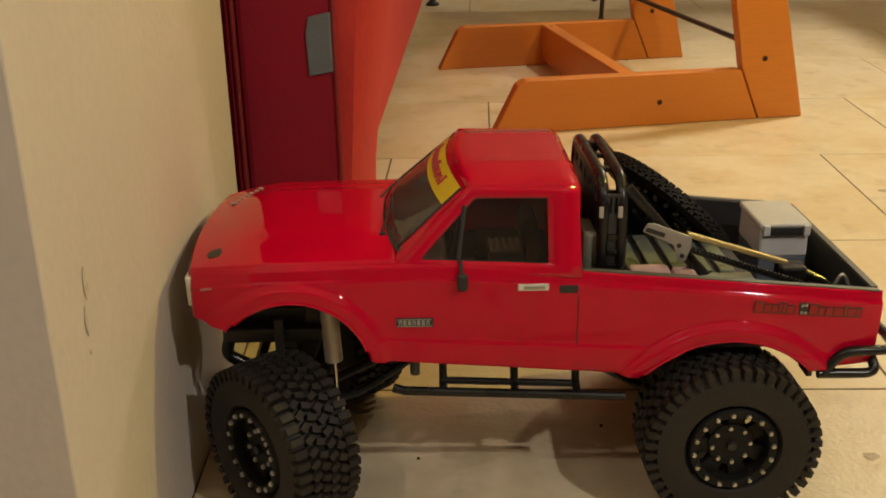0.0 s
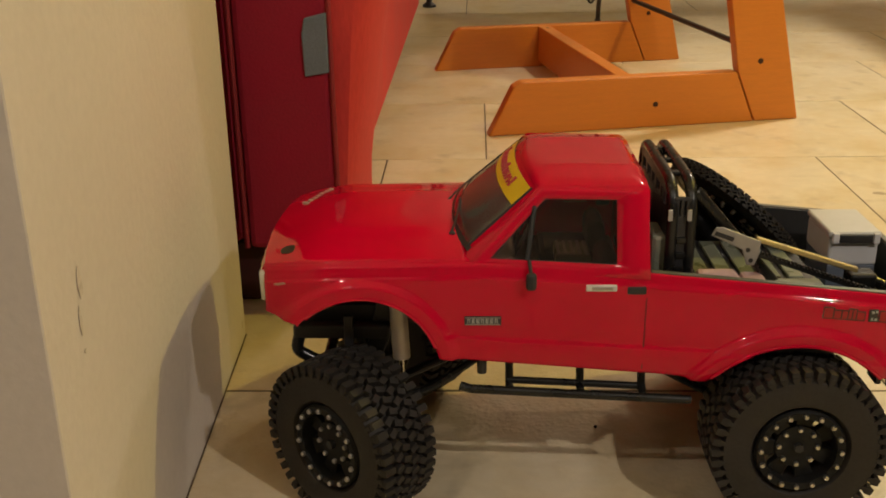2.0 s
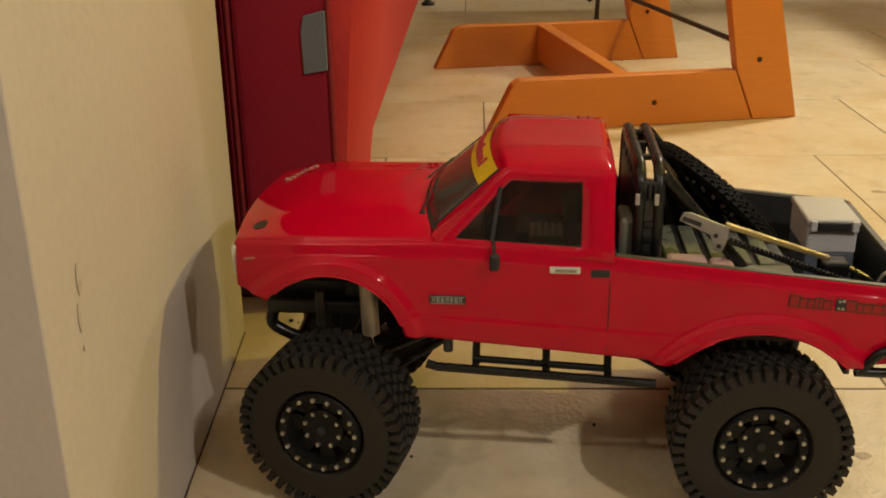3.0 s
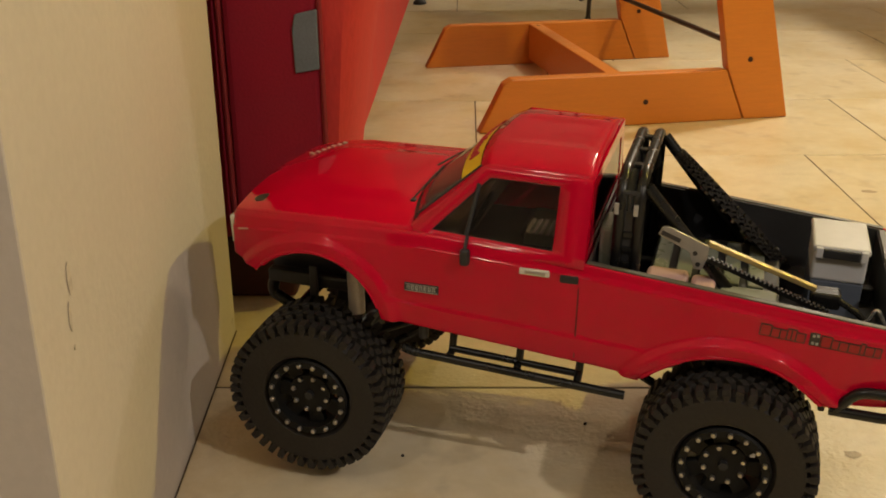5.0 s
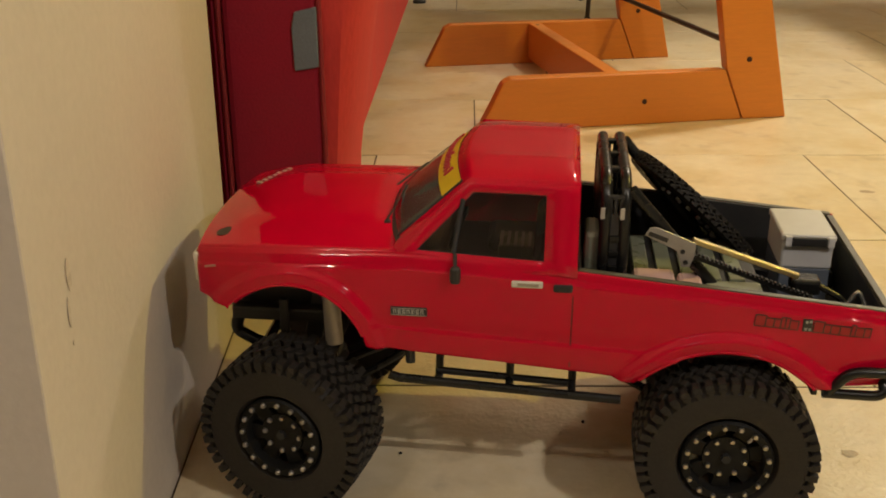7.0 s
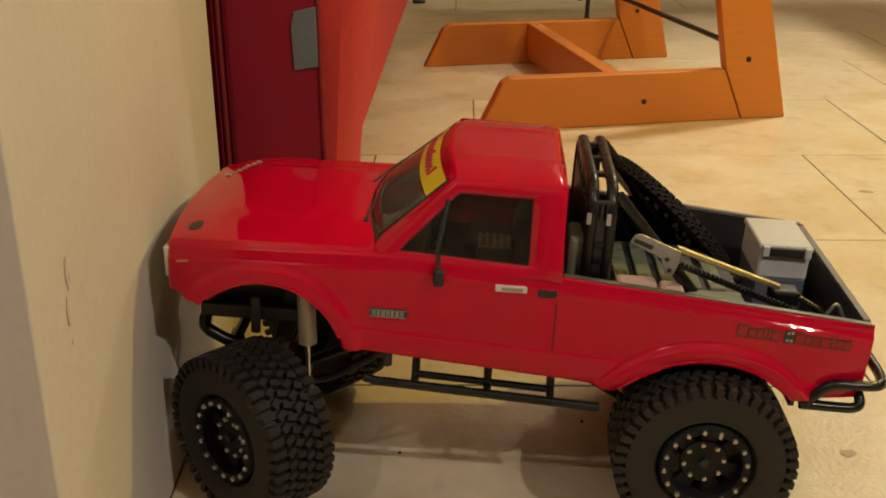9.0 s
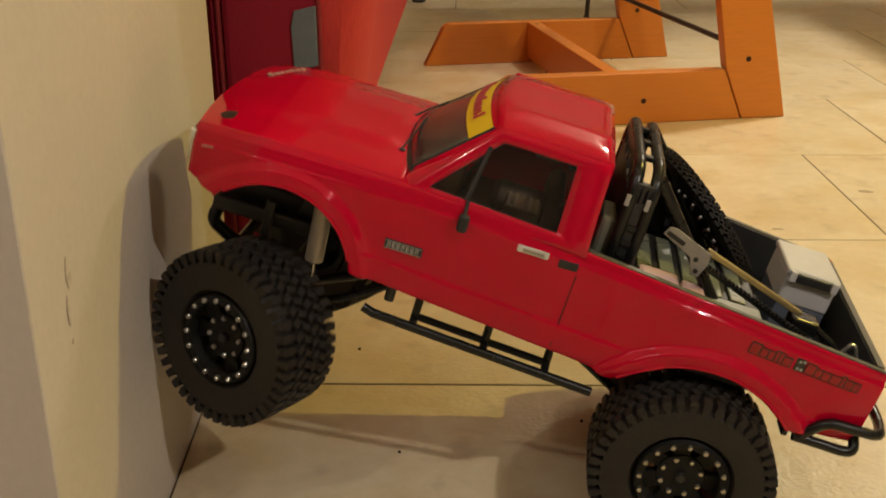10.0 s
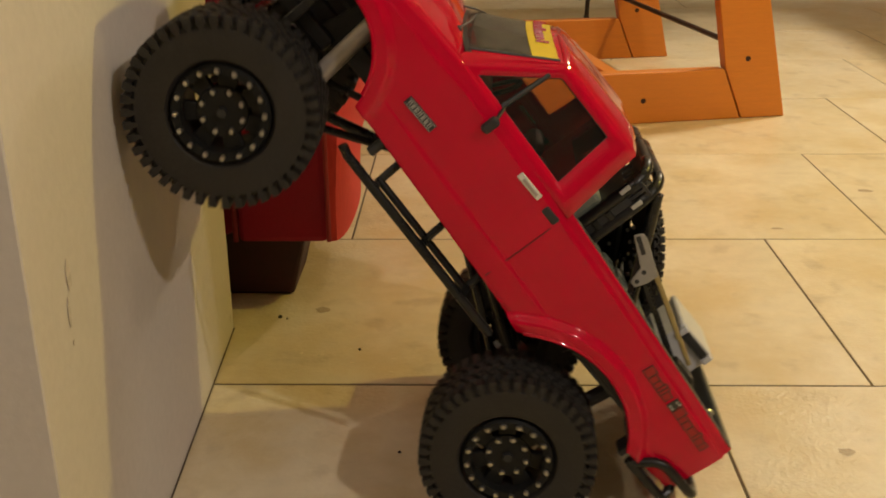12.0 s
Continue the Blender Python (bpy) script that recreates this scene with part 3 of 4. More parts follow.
def greenhouse():
    def side(x, z, s):
        return (x, s * (0.0858 - (z - 0.120) * 0.385), z)
    def loop(pts, n=8):
        out = []
        for i, p in enumerate(pts):
            q = pts[(i + 1) % len(pts)]
            out += [(p[0] + (q[0] - p[0]) * k / n, p[1] + (q[1] - p[1]) * k / n) for k in range(n)]
        return out
    outer = [(-0.2125, 0.1188), (-0.0975, 0.1130), (-0.0985, 0.1650), (-0.1665, 0.1665)]
    inner = [(-0.1965, 0.1250), (-0.1180, 0.1215), (-0.1180, 0.1590), (-0.1625, 0.1595)]
    lo, li = loop(outer), loop(inner)
    for s in (-1, 1):
        rows = [[side(x, z, s) for x, z in lo], [side(x * 0.5 + a * 0.5, z * 0.5 + b * 0.5, s) for (x, z), (a, b) in zip(lo, li)], [side(x, z, s) for x, z in li]]
        ob = part("window_frame", grid(rows, closed=True), REDPAINT, truck, smooth=True)
        solid(ob, 0.0022, 0)
        bm = bmesh.new()
        bm.faces.new([bm.verts.new((x, y - s * 0.0012, z)) for x, y, z in (side(x, z, s) for x, z in inner)])
        solid(part("side_window", bm, GLASS, truck, "smoked clear side window"), 0.0006, 0)
        a, b = side(-0.1690, 0.1555, s), side(-0.1735, 0.1240, s)
        part("window_post", tube([(a[0], a[1] + s * 0.0004, a[2]), (b[0], b[1] + s * 0.0004, b[2])], 0.0016, 8), BLACKPL, truck)
        strip = [side(x, z, s) for x, z in inner + inner[:1]]
        part("window_seal", tube([(x, y + s * 0.0003, z) for x, y, z in strip], 0.0006, 6), BLACKPL, truck)
        # mirror on the door
        part("mirror", box((-0.1745, s * 0.0955 - 0.0030, 0.1085), (-0.1680, s * 0.0955 + 0.0030, 0.1198), 0.0024, seg=3), BLACKPL, truck, "black door mirror")
        part("mirror_arm", tube([(-0.1715, s * 0.0950, 0.1185), (-0.1722, s * 0.0870, 0.1245)], 0.0012, 6), BLACKPL, truck)
        part("door_handle", box((-0.1372, s * 0.0905 - 0.0013, 0.1060), (-0.1180, s * 0.0905 + 0.0013, 0.1105), 0.0008), LENS, truck, "bright chrome-look door handle")
        part("handle_slot", box((-0.1335, s * 0.0916 - 0.0006, 0.1072), (-0.1205, s * 0.0916 + 0.0006, 0.1092), 0.0003), SHOCK, truck)
        part("handle_recess" if s > 0 else "fuel_cap", box((-0.1120, s * 0.0902 - 0.0012, 0.1035), (-0.0995, s * 0.0902 + 0.0012, 0.1095), 0.0015), BLACKPL, truck, "black square cap")
        # door shut lines
        part("door_gap", tube([(-0.0995, s * half(-0.0995, 0.052), 0.0520), (-0.0995, s * half(-0.0995, 0.080), 0.080), (-0.0995, s * half(-0.0995, 0.100), 0.100), (-0.0990, s * 0.0870, 0.1160)], 0.0005, 6), GAPRED, truck)
    # roof with soft edges
    rows = []
    for i in range(15):
        u = i / 14
        row = []
        for k in range(25):
            v = -1 + 2 * k / 24
            x = -0.1675 + 0.0695 * u - 0.0075 * (1 - v * v) * (1 - u) ** 2
            edge = (1 - abs(v) ** 5) * (1 - (2 * u - 1) ** 8 * 0.5)
            z = 0.1652 + 0.0058 * edge + 0.0008 * (1 - v * v)
            z += 0.0009 * math.exp(-((abs(v) - 0.5) / 0.08) ** 2) * (u > 0.15)
            row.append((x, v * 0.0692, z))
        rows.append(row)
    solid(part("roof", grid(rows), REDPAINT, truck, "glossy red roof with moulded ribs", smooth=True), 0.0016)
    # windscreen: curved pane, black seal, yellow strip
    def ws(u, v):
        w = 0.0760 - 0.0088 * v
        return Vector((-0.2105 + 0.0445 * v - (0.012 - 0.004 * v) * (1 - u * u), u * w, 0.1265 + 0.0400 * v + 0.0022 * (1 - u * u)))
    solid(part("windscreen", grid([[ws(-0.95 + 1.9 * k / 16, 0.06 + 0.86 * i / 6) for k in range(17)] for i in range(7)]), WSGLASS, truck, "smoked clear windscreen", smooth=True), 0.0006, 0)
    for v0, v1, nm in ((0.0, 0.06, "windscreen_seal"), (0.92, 1.0, "roof_header")):
        part(nm, grid([[ws(-1 + 2 * k / 16, v) + Vector((0, 0, 0.0004)) for k in range(17)] for v in (v0, v1)]), BLACKPL if nm == "windscreen_seal" else REDPAINT, truck, smooth=True)
    for s in (-1, 1):
        part("pillar", grid([[ws(s * u, v) + Vector((0, 0, 0.0003)) for v in (0, 0.25, 0.5, 0.75, 1)] for u in (0.945, 0.975, 1.0, 1.01)]), REDPAINT, truck, smooth=True)
        rows = [[ws(s * 1.0, v) + Vector((0, 0, 0.0002)) for v in (0, 0.25, 0.5, 0.75, 1)],
                [ws(s * 1.0, v).lerp(Vector(side(-0.2125 + 0.046 * v, 0.1188 + 0.0477 * v, s)), 0.5) + Vector((-0.0006, s * 0.0010, 0.0004)) for v in (0, 0.25, 0.5, 0.75, 1)],
                [Vector(side(-0.2105 + 0.046 * v, 0.1188 + 0.0477 * v, s)) for v in (0, 0.25, 0.5, 0.75, 1)]]
        part("pillar_flank", grid(rows), REDPAINT, truck, smooth=True)
        part("windscreen_seal", tube([ws(s * 0.945, v) + Vector((0, 0, 0.0006)) for v in (0.03, 0.3, 0.6, 0.93)], 0.0009, 6), BLACKPL, truck)
    part("sun_strip", grid([[ws(-0.93 + 1.86 * k / 20, v) + Vector((-0.0004, 0, 0.0008)) for k in range(21)] for v in (0.66, 0.76, 0.86, 0.92)]), YELLOW, truck, "yellow sun strip with dark red lettering", smooth=True)
    for k in range(13):
        u = -0.56 + 1.12 * k / 12
        h = 0.13 if k in (0, 5, 12) else 0.09
        bm = bmesh.new()
        tube_into(bm, [ws(u, 0.735) + Vector((-0.0006, 0, 0.0011)), ws(u + 0.015, 0.735 + h) + Vector((-0.0006, 0, 0.0011))], 0.0011, 5)
        tube_into(bm, [ws(u, 0.735 + h * (0.2 + 0.5 * (k % 3) / 2)) + Vector((-0.0006, 0, 0.0011)), ws(u + 0.06, 0.745 + h * (0.2 + 0.5 * (k % 2))) + Vector((-0.0006, 0, 0.0011))], 0.0010, 5)
        part("letter_bar", bm, DECALRED, truck)
    for a, b in ((-0.62, 0.10), (0.25, 0.85)):
        part("wiper", tube([ws(a, -0.02) + Vector((-0.002, 0, 0.0025)), ws(a + 0.25, 0.09) + Vector((-0.001, 0, 0.0016)), ws(b, 0.14) + Vector((0, 0, 0.0012))], 0.0007, 6), BLACKPL, truck, "thin black wiper")
        part("wiper_pivot", box(ws(a, -0.02) + Vector((-0.0035, -0.0024, -0.001)), ws(a, -0.02) + Vector((0.0005, 0.0024, 0.0028)), 0.001), BLACKPL, truck)
    # rear wall of the cab
    bm = bmesh.new()
    o = [bm.verts.new(p) for p in ((-0.0985, -0.0860, 0.070), (-0.0985, 0.0860, 0.070), (-0.0985, 0.0690, 0.1650), (-0.0985, -0.0690, 0.1650))]
    i = [bm.verts.new(p) for p in ((-0.0985, -0.062, 0.126), (-0.0985, 0.062, 0.126), (-0.0985, 0.056, 0.156), (-0.0985, -0.056, 0.156))]
    for k in range(4):
        bm.faces.new((o[k], o[(k + 1) % 4], i[(k + 1) % 4], i[k]))
    solid(part("cab_back", bm, REDPAINT, truck), 0.002, 0)
    bm = bmesh.new()
    bm.faces.new([bm.verts.new(p) for p in ((-0.0983, -0.062, 0.126), (-0.0983, 0.062, 0.126), (-0.0983, 0.056, 0.156), (-0.0983, -0.056, 0.156))])
    solid(part("rear_window", bm, GLASS, truck, "clear rear window"), 0.0006, 0)
    # cabin interior
    part("cabin_floor", box((-0.215, -0.078, 0.078), (-0.101, 0.078, 0.084), 0.001), BLACKPL, truck)
    part("dashboard", box((-0.208, -0.076, 0.105), (-0.180, 0.076, 0.123), 0.004), DASH, truck, "grey moulded dashboard")
    for y in (-0.036, 0.036):
        part("seat", box((-0.160, y - 0.024, 0.084), (-0.120, y + 0.024, 0.094), 0.005), SEATGREY, truck)
        part("seat_back", box((-0.125, y - 0.023, 0.090), (-0.112, y + 0.024, 0.114), 0.007, seg=4), SEATGREY, truck)
    part("receiver_box", box((-0.150, -0.018, 0.094), (-0.126, 0.010, 0.1030), 0.0015), BATTERY, truck, "pale ribbed receiver box")
    for k in range(5):
        part("receiver_rib", box((-0.1490 + 0.0048 * k, -0.0182, 0.1028), (-0.1470 + 0.0048 * k, 0.0085, 0.1040)), DECALPALE, truck)
    bm = bmesh.new()
    ring = [(-0.176 + 0.006 * math.sin(2 * math.pi * k / 20), -0.036 + 0.014 * math.cos(2 * math.pi * k / 20), 0.122 + 0.013 * math.sin(2 * math.pi * k / 20)) for k in range(21)]
    tube_into(bm, ring, 0.0016, 6)
    part("steering_wheel", bm, BLACKPL, truck)


def railz(x):
    return lerp(x, BELT)


def bed():
    part("bed_floor", box((-0.0965, -0.082, 0.0600), (0.0885, 0.082, 0.0630), 0.0005), BLACKPL, truck)
    for s in (-1, 1):
        bm = slab([(-0.0965, 0.063), (0.0885, 0.063), (0.0885, railz(0.0885) - 0.0005), (-0.0965, railz(-0.0965) - 0.0005)], "y", s * 0.0795, s * 0.0815)
        part("bed_wall", bm, BLACKPL, truck)
        bm = slab([(-0.0965, railz(-0.0965) - 0.0006), (0.0905, railz(0.0905) - 0.0006), (0.0905, railz(0.0905) + 0.0006), (-0.0965, railz(-0.0965) + 0.0004)], "y", s * 0.0815, s * 0.0862, 0.0006)
        part("bed_rail", bm, RAILGREY, truck, "dull grey bed rail edge")
    part("bed_wall", box((0.0862, -0.0795, 0.063), (0.0883, 0.0795, 0.0980)), BLACKPL, truck)
    part("bed_rail", box((0.0868, -0.0790, 0.0978), (0.0915, 0.0790, 0.0998), 0.0005), RAILGREY, truck, "dull grey bed rail edge")
    part("bed_wall", box((-0.0968, -0.0795, 0.063), (-0.0950, 0.0795, 0.1150)), BLACKPL, truck)
    # double roll hoop with perforated plates between
    for x in (-0.0815, -0.0698):
        pts = rounded([(x, -0.062, 0.063), (x, -0.062, 0.1655), (x, 0.058, 0.1655), (x, 0.058, 0.063)], 0.022, 7)
        part("roll_hoop", tube(pts, 0.0037, 12), BLACKTUBE, truck, "glossy black roll bar tube", smooth=True)
    for s in (-0.062, 0.058):
        for z0, z1 in ((0.066, 0.080), (0.097, 0.1455), (0.1555, 0.1580)):
            part("hoop_plate", box((-0.0810, s - 0.0016, z0), (-0.0702, s + 0.0016, z1), 0.0006), BLACKPL, truck)
        for x in (-0.0800, -0.0768, -0.0733):
            part("hoop_strip", box((x, s - 0.0015, 0.0790), (x + 0.0022, s + 0.0015, 0.1560), 0.0004), BLACKPL, truck)
        for k in range(3):
            part("plate_rib", box((-0.0785, s - 0.0030, 0.108 + 0.010 * k), (-0.0725, s - 0.0010, 0.112 + 0.010 * k), 0.0006), BLACKTUBE, truck)
    for z0, z1 in ((0.070, 0.149), (0.1565, 0.1640)):
        part("back_plate", box((-0.0842, -0.0575, z0), (-0.0822, 0.0535, z1), 0.0006), BLACKPL, truck)
    for y in (-0.056, -0.044, -0.032, -0.012, 0.004, 0.024, 0.044):
        part("plate_strip", box((-0.0841, y, 0.1480), (-0.0823, y + 0.006, 0.1575), 0.0004), BLACKPL, truck)
    for y in (-0.032, 0.0, 0.030):
        part("hoop_rung", box((-0.0805, y - 0.003, 0.1635), (-0.0708, y + 0.003, 0.1665), 0.0006), BLACKTUBE, truck)
    # pale blocks stand in for lit floor showing through slots by the hoops
    for x in (-0.0835, -0.0716):
        part("bright_slot", box((x - 0.0014, -0.0668, 0.1435), (x + 0.0014, -0.0650, 0.1508), 0.0004), DECALPALE, truck, "small pale block for a bright slot")
    for s in (-0.057, 0.053):
        part("roll_brace", tube([(-0.0665, s, 0.160), (0.016, s * 0.9, 0.066)], 0.0040, 12), BLACKTUBE, truck, "glossy black slanted brace tube", smooth=True)
    # jack: gold bar, toothed bar and perforated bracket
    jack = part("jack_bar", box((0, -0.0022, -0.0017), (0.070, 0.0022, 0.0017), 0.0007, m=pose(-0.0270, -0.058, 0.1290, 0, 17.5, 0)), GOLD, truck, "gold-coloured jack bar")
    bm = bmesh.new()
    m = pose(-0.0270, -0.062, 0.1205, 0, 19, 0)
    box_into(bm, (0, -0.0012, -0.0016), (0.080, 0.0012, 0.0010), 0.0, m)
    for k in range(26):
        box_into(bm, (0.003 + k * 0.003, -0.0016, 0.0008), (0.0045 + k * 0.003, 0.0016, 0.0024), 0, m)
    part("toothed_bar", bm, BLACKTUBE, truck, "black toothed bar")
    bm = slab([(-0.0570, 0.1340), (-0.0545, 0.1392), (-0.0500, 0.1395), (-0.0255, 0.1300), (-0.0260, 0.1215), (-0.0285, 0.1140), (-0.0335, 0.1140), (-0.0370, 0.1245)], "y", -0.0665, -0.0648, 0.0006)
    part("jack_bracket", bm, STEELGREY, truck, "perforated steel bracket")
    part("slot", box((-0.0525, -0.0669, -0.0014), (-0.0400, -0.0664, 0.0014), 0.0, m=pose(0, 0, 0.1328, 0, 20, 0) @ pose(0.0, 0, -0.0160)), BLACKPL, truck)
    for x, z in ((-0.0335, 0.1245), (-0.0312, 0.1175)):
        part("hole", tube([(x, -0.0669, z), (x, -0.0664, z)], 0.0015, 10), BLACKPL, truck)
    part("jack_foot", box((0.038, -0.053, 0.0925), (0.056, -0.038, 0.1025), 0.002, m=None), BLACKTUBE, truck)
    part("jack_handle", tube([(0.052, -0.050, 0.100), (0.066, -0.055, 0.094), (0.080, -0.060, 0.082)], 0.0022, 8), BLACKTUBE, truck)
    part("shackle", tube(rounded([(0.070, -0.060, 0.090), (0.076, -0.060, 0.102), (0.082, -0.060, 0.090)], 0.005), 0.0013, 8), SILVER, truck)
    # cooler box at the tail
    part("cooler", box((0.0395, -0.003, 0.090), (0.0735, 0.046, 0.1105), 0.002, seg=3), COOLER, truck, "light grey cooler box")
    part("cooler_base", box((0.0400, -0.0025, 0.063), (0.0730, 0.0455, 0.0902), 0.001), COOLERSIDE, truck, "slate-blue cooler base")
    part("cooler_lid", box((0.0385, -0.0045, 0.1102), (0.0745, 0.0475, 0.1150), 0.0018, seg=3), COOLER, truck)
    part("cooler_latch", box((0.045, -0.0072, 0.1075), (0.068, -0.0042, 0.1138), 0.001), BLACKPL, truck)
    for x in (0.0405, 0.0682):
        part("cooler_hinge", box((x, -0.0074, 0.1070), (x + 0.0045, -0.0040, 0.1145), 0.0008), COOLER, truck)
    # pads and pale box on the bed floor
    part("pink_pad", box((-0.062, -0.076, 0.097), (-0.036, -0.050, 0.1065), 0.003), PINK, truck, "pale pink pad")
    part("pink_pad", box((-0.034, -0.076, 0.096), (-0.019, -0.050, 0.1045), 0.003), PINK, truck, "pale pink pad")
    part("deck_plate", box((-0.062, -0.077, 0.063), (0.020, 0.030, 0.097), 0.002), BLACKPL, truck)
    for k in range(5):
        part("deck_slat", box((-0.060 + 0.015 * k, -0.048, 0.0970), (-0.050 + 0.015 * k, 0.020, 0.0995), 0.0008), BATTERY, truck, "pale grey-green slat")
    part("pale_box", box((-0.0935, -0.060, 0.090), (-0.0840, -0.030, 0.132), 0.003), BATTERY, truck, "pale green translucent box")
    part("pale_plate", box((-0.016, -0.074, 0.0965), (0.018, -0.052, 0.1000), 0.001), BATTERY, truck)


def decals():
    s = -1
    y = -(half(-0.2, 0.086) + 0.0003)
    part("door_badge", box((-0.2122, y - 0.0006, 0.0830), (-0.1892, y + 0.001, 0.0890), 0.0004), BLACKPL, truck, "small black badge with pale lettering")
    for z in (0.0835, 0.0880):
        part("badge_border", box((-0.2116, y - 0.0009, z), (-0.1898, y - 0.0005, z + 0.0004)), DECALPALE, truck)
    for k in range(7):
        x = -0.2104 + 0.00285 * k
        part("letter_bar", box((x, y - 0.0010, 0.0846), (x + 0.0019, y - 0.0005, 0.0874)), DECALPALE, truck)
        part("letter_bar", box((x + (0.0006, 0.0012, 0.0009)[k % 3], y - 0.0011, (0.0846, 0.0854, 0.0860)[k % 3]), (x + (0.0013, 0.0017, 0.0016)[k % 3], y - 0.00095, 0.0868)), BLACKPL, truck)

    # tail decal: red bars with dark edges on a thin dark backing, a small pale mark in the middle
    def q(x, z):
        return -(half(x, z) + 0.0002)
    for a, widths, tall in ((0.0100, (0.0058, 0.0044, 0.0034, 0.0020, 0.0020, 0.0046), (0, 3, 4)), (0.0445, (0.0056, 0.0036, 0.0046, 0.0060, 0.0020, 0.0046, 0.0034), (0, 4))):
        x = a
        for k, w in enumerate(widths):
            z = 0.0892 - 0.075 * (x - 0.01)
            h = 0.0064 if k in tall else 0.0050
            m = pose(x, q(x + w / 2, z + 0.003), z, 0, 4.3, 0)
            part("decal_panel", box((-0.0005, -0.0003, -0.0007), (w + 0.0005, 0.0004, h + 0.0007), 0.0, m), DECALDARK, truck)
            part("letter_bar", box((0.0, -0.0006, 0.0), (w - 0.0003, 0.0, h), 0.0, m), DECALRED, truck)
            x += w + 0.0006
    part("decal_mark", box((0.0380, q(0.04, 0.091) - 0.0005, 0.0862), (0.0438, q(0.04, 0.091) + 0.0003, 0.0945), 0.0003), DECALDARK, truck, "dark mark with pale dots")
    for x, z in ((0.0392, 0.0872), (0.0416, 0.0870), (0.0395, 0.0918), (0.0418, 0.0922)):
        part("mark_dot", box((x, q(0.04, 0.091) - 0.0008, z), (x + 0.0015, q(0.04, 0.091) - 0.0003, z + 0.0016)), DECALPALE, truck)
    # hood emblem and lettering
    bm = lathe([(0.0001, 0), (0.0058, 0), (0.0058, 0.0007), (0.0001, 0.0010)], 20)
    part("hood_emblem", bm, DECALDARK, truck, "dark round emblem").matrix_local = pose(-0.3250, -0.0590, 0.1212, 96, -9, 0)
    for k in range(7):
        f = k / 6
        m = pose(-0.3275 + 0.0140 * f, 0.034 + 0.032 * f, 0.1236 + 0.0004 * f, 0, -8, 66)
        part("letter_bar", box((-0.0013, -0.0019, -0.001), (0.0013, 0.0019 + 0.0009 * (k in (0, 4)), 0.0004), 0, m), HOODLETTER, truck)


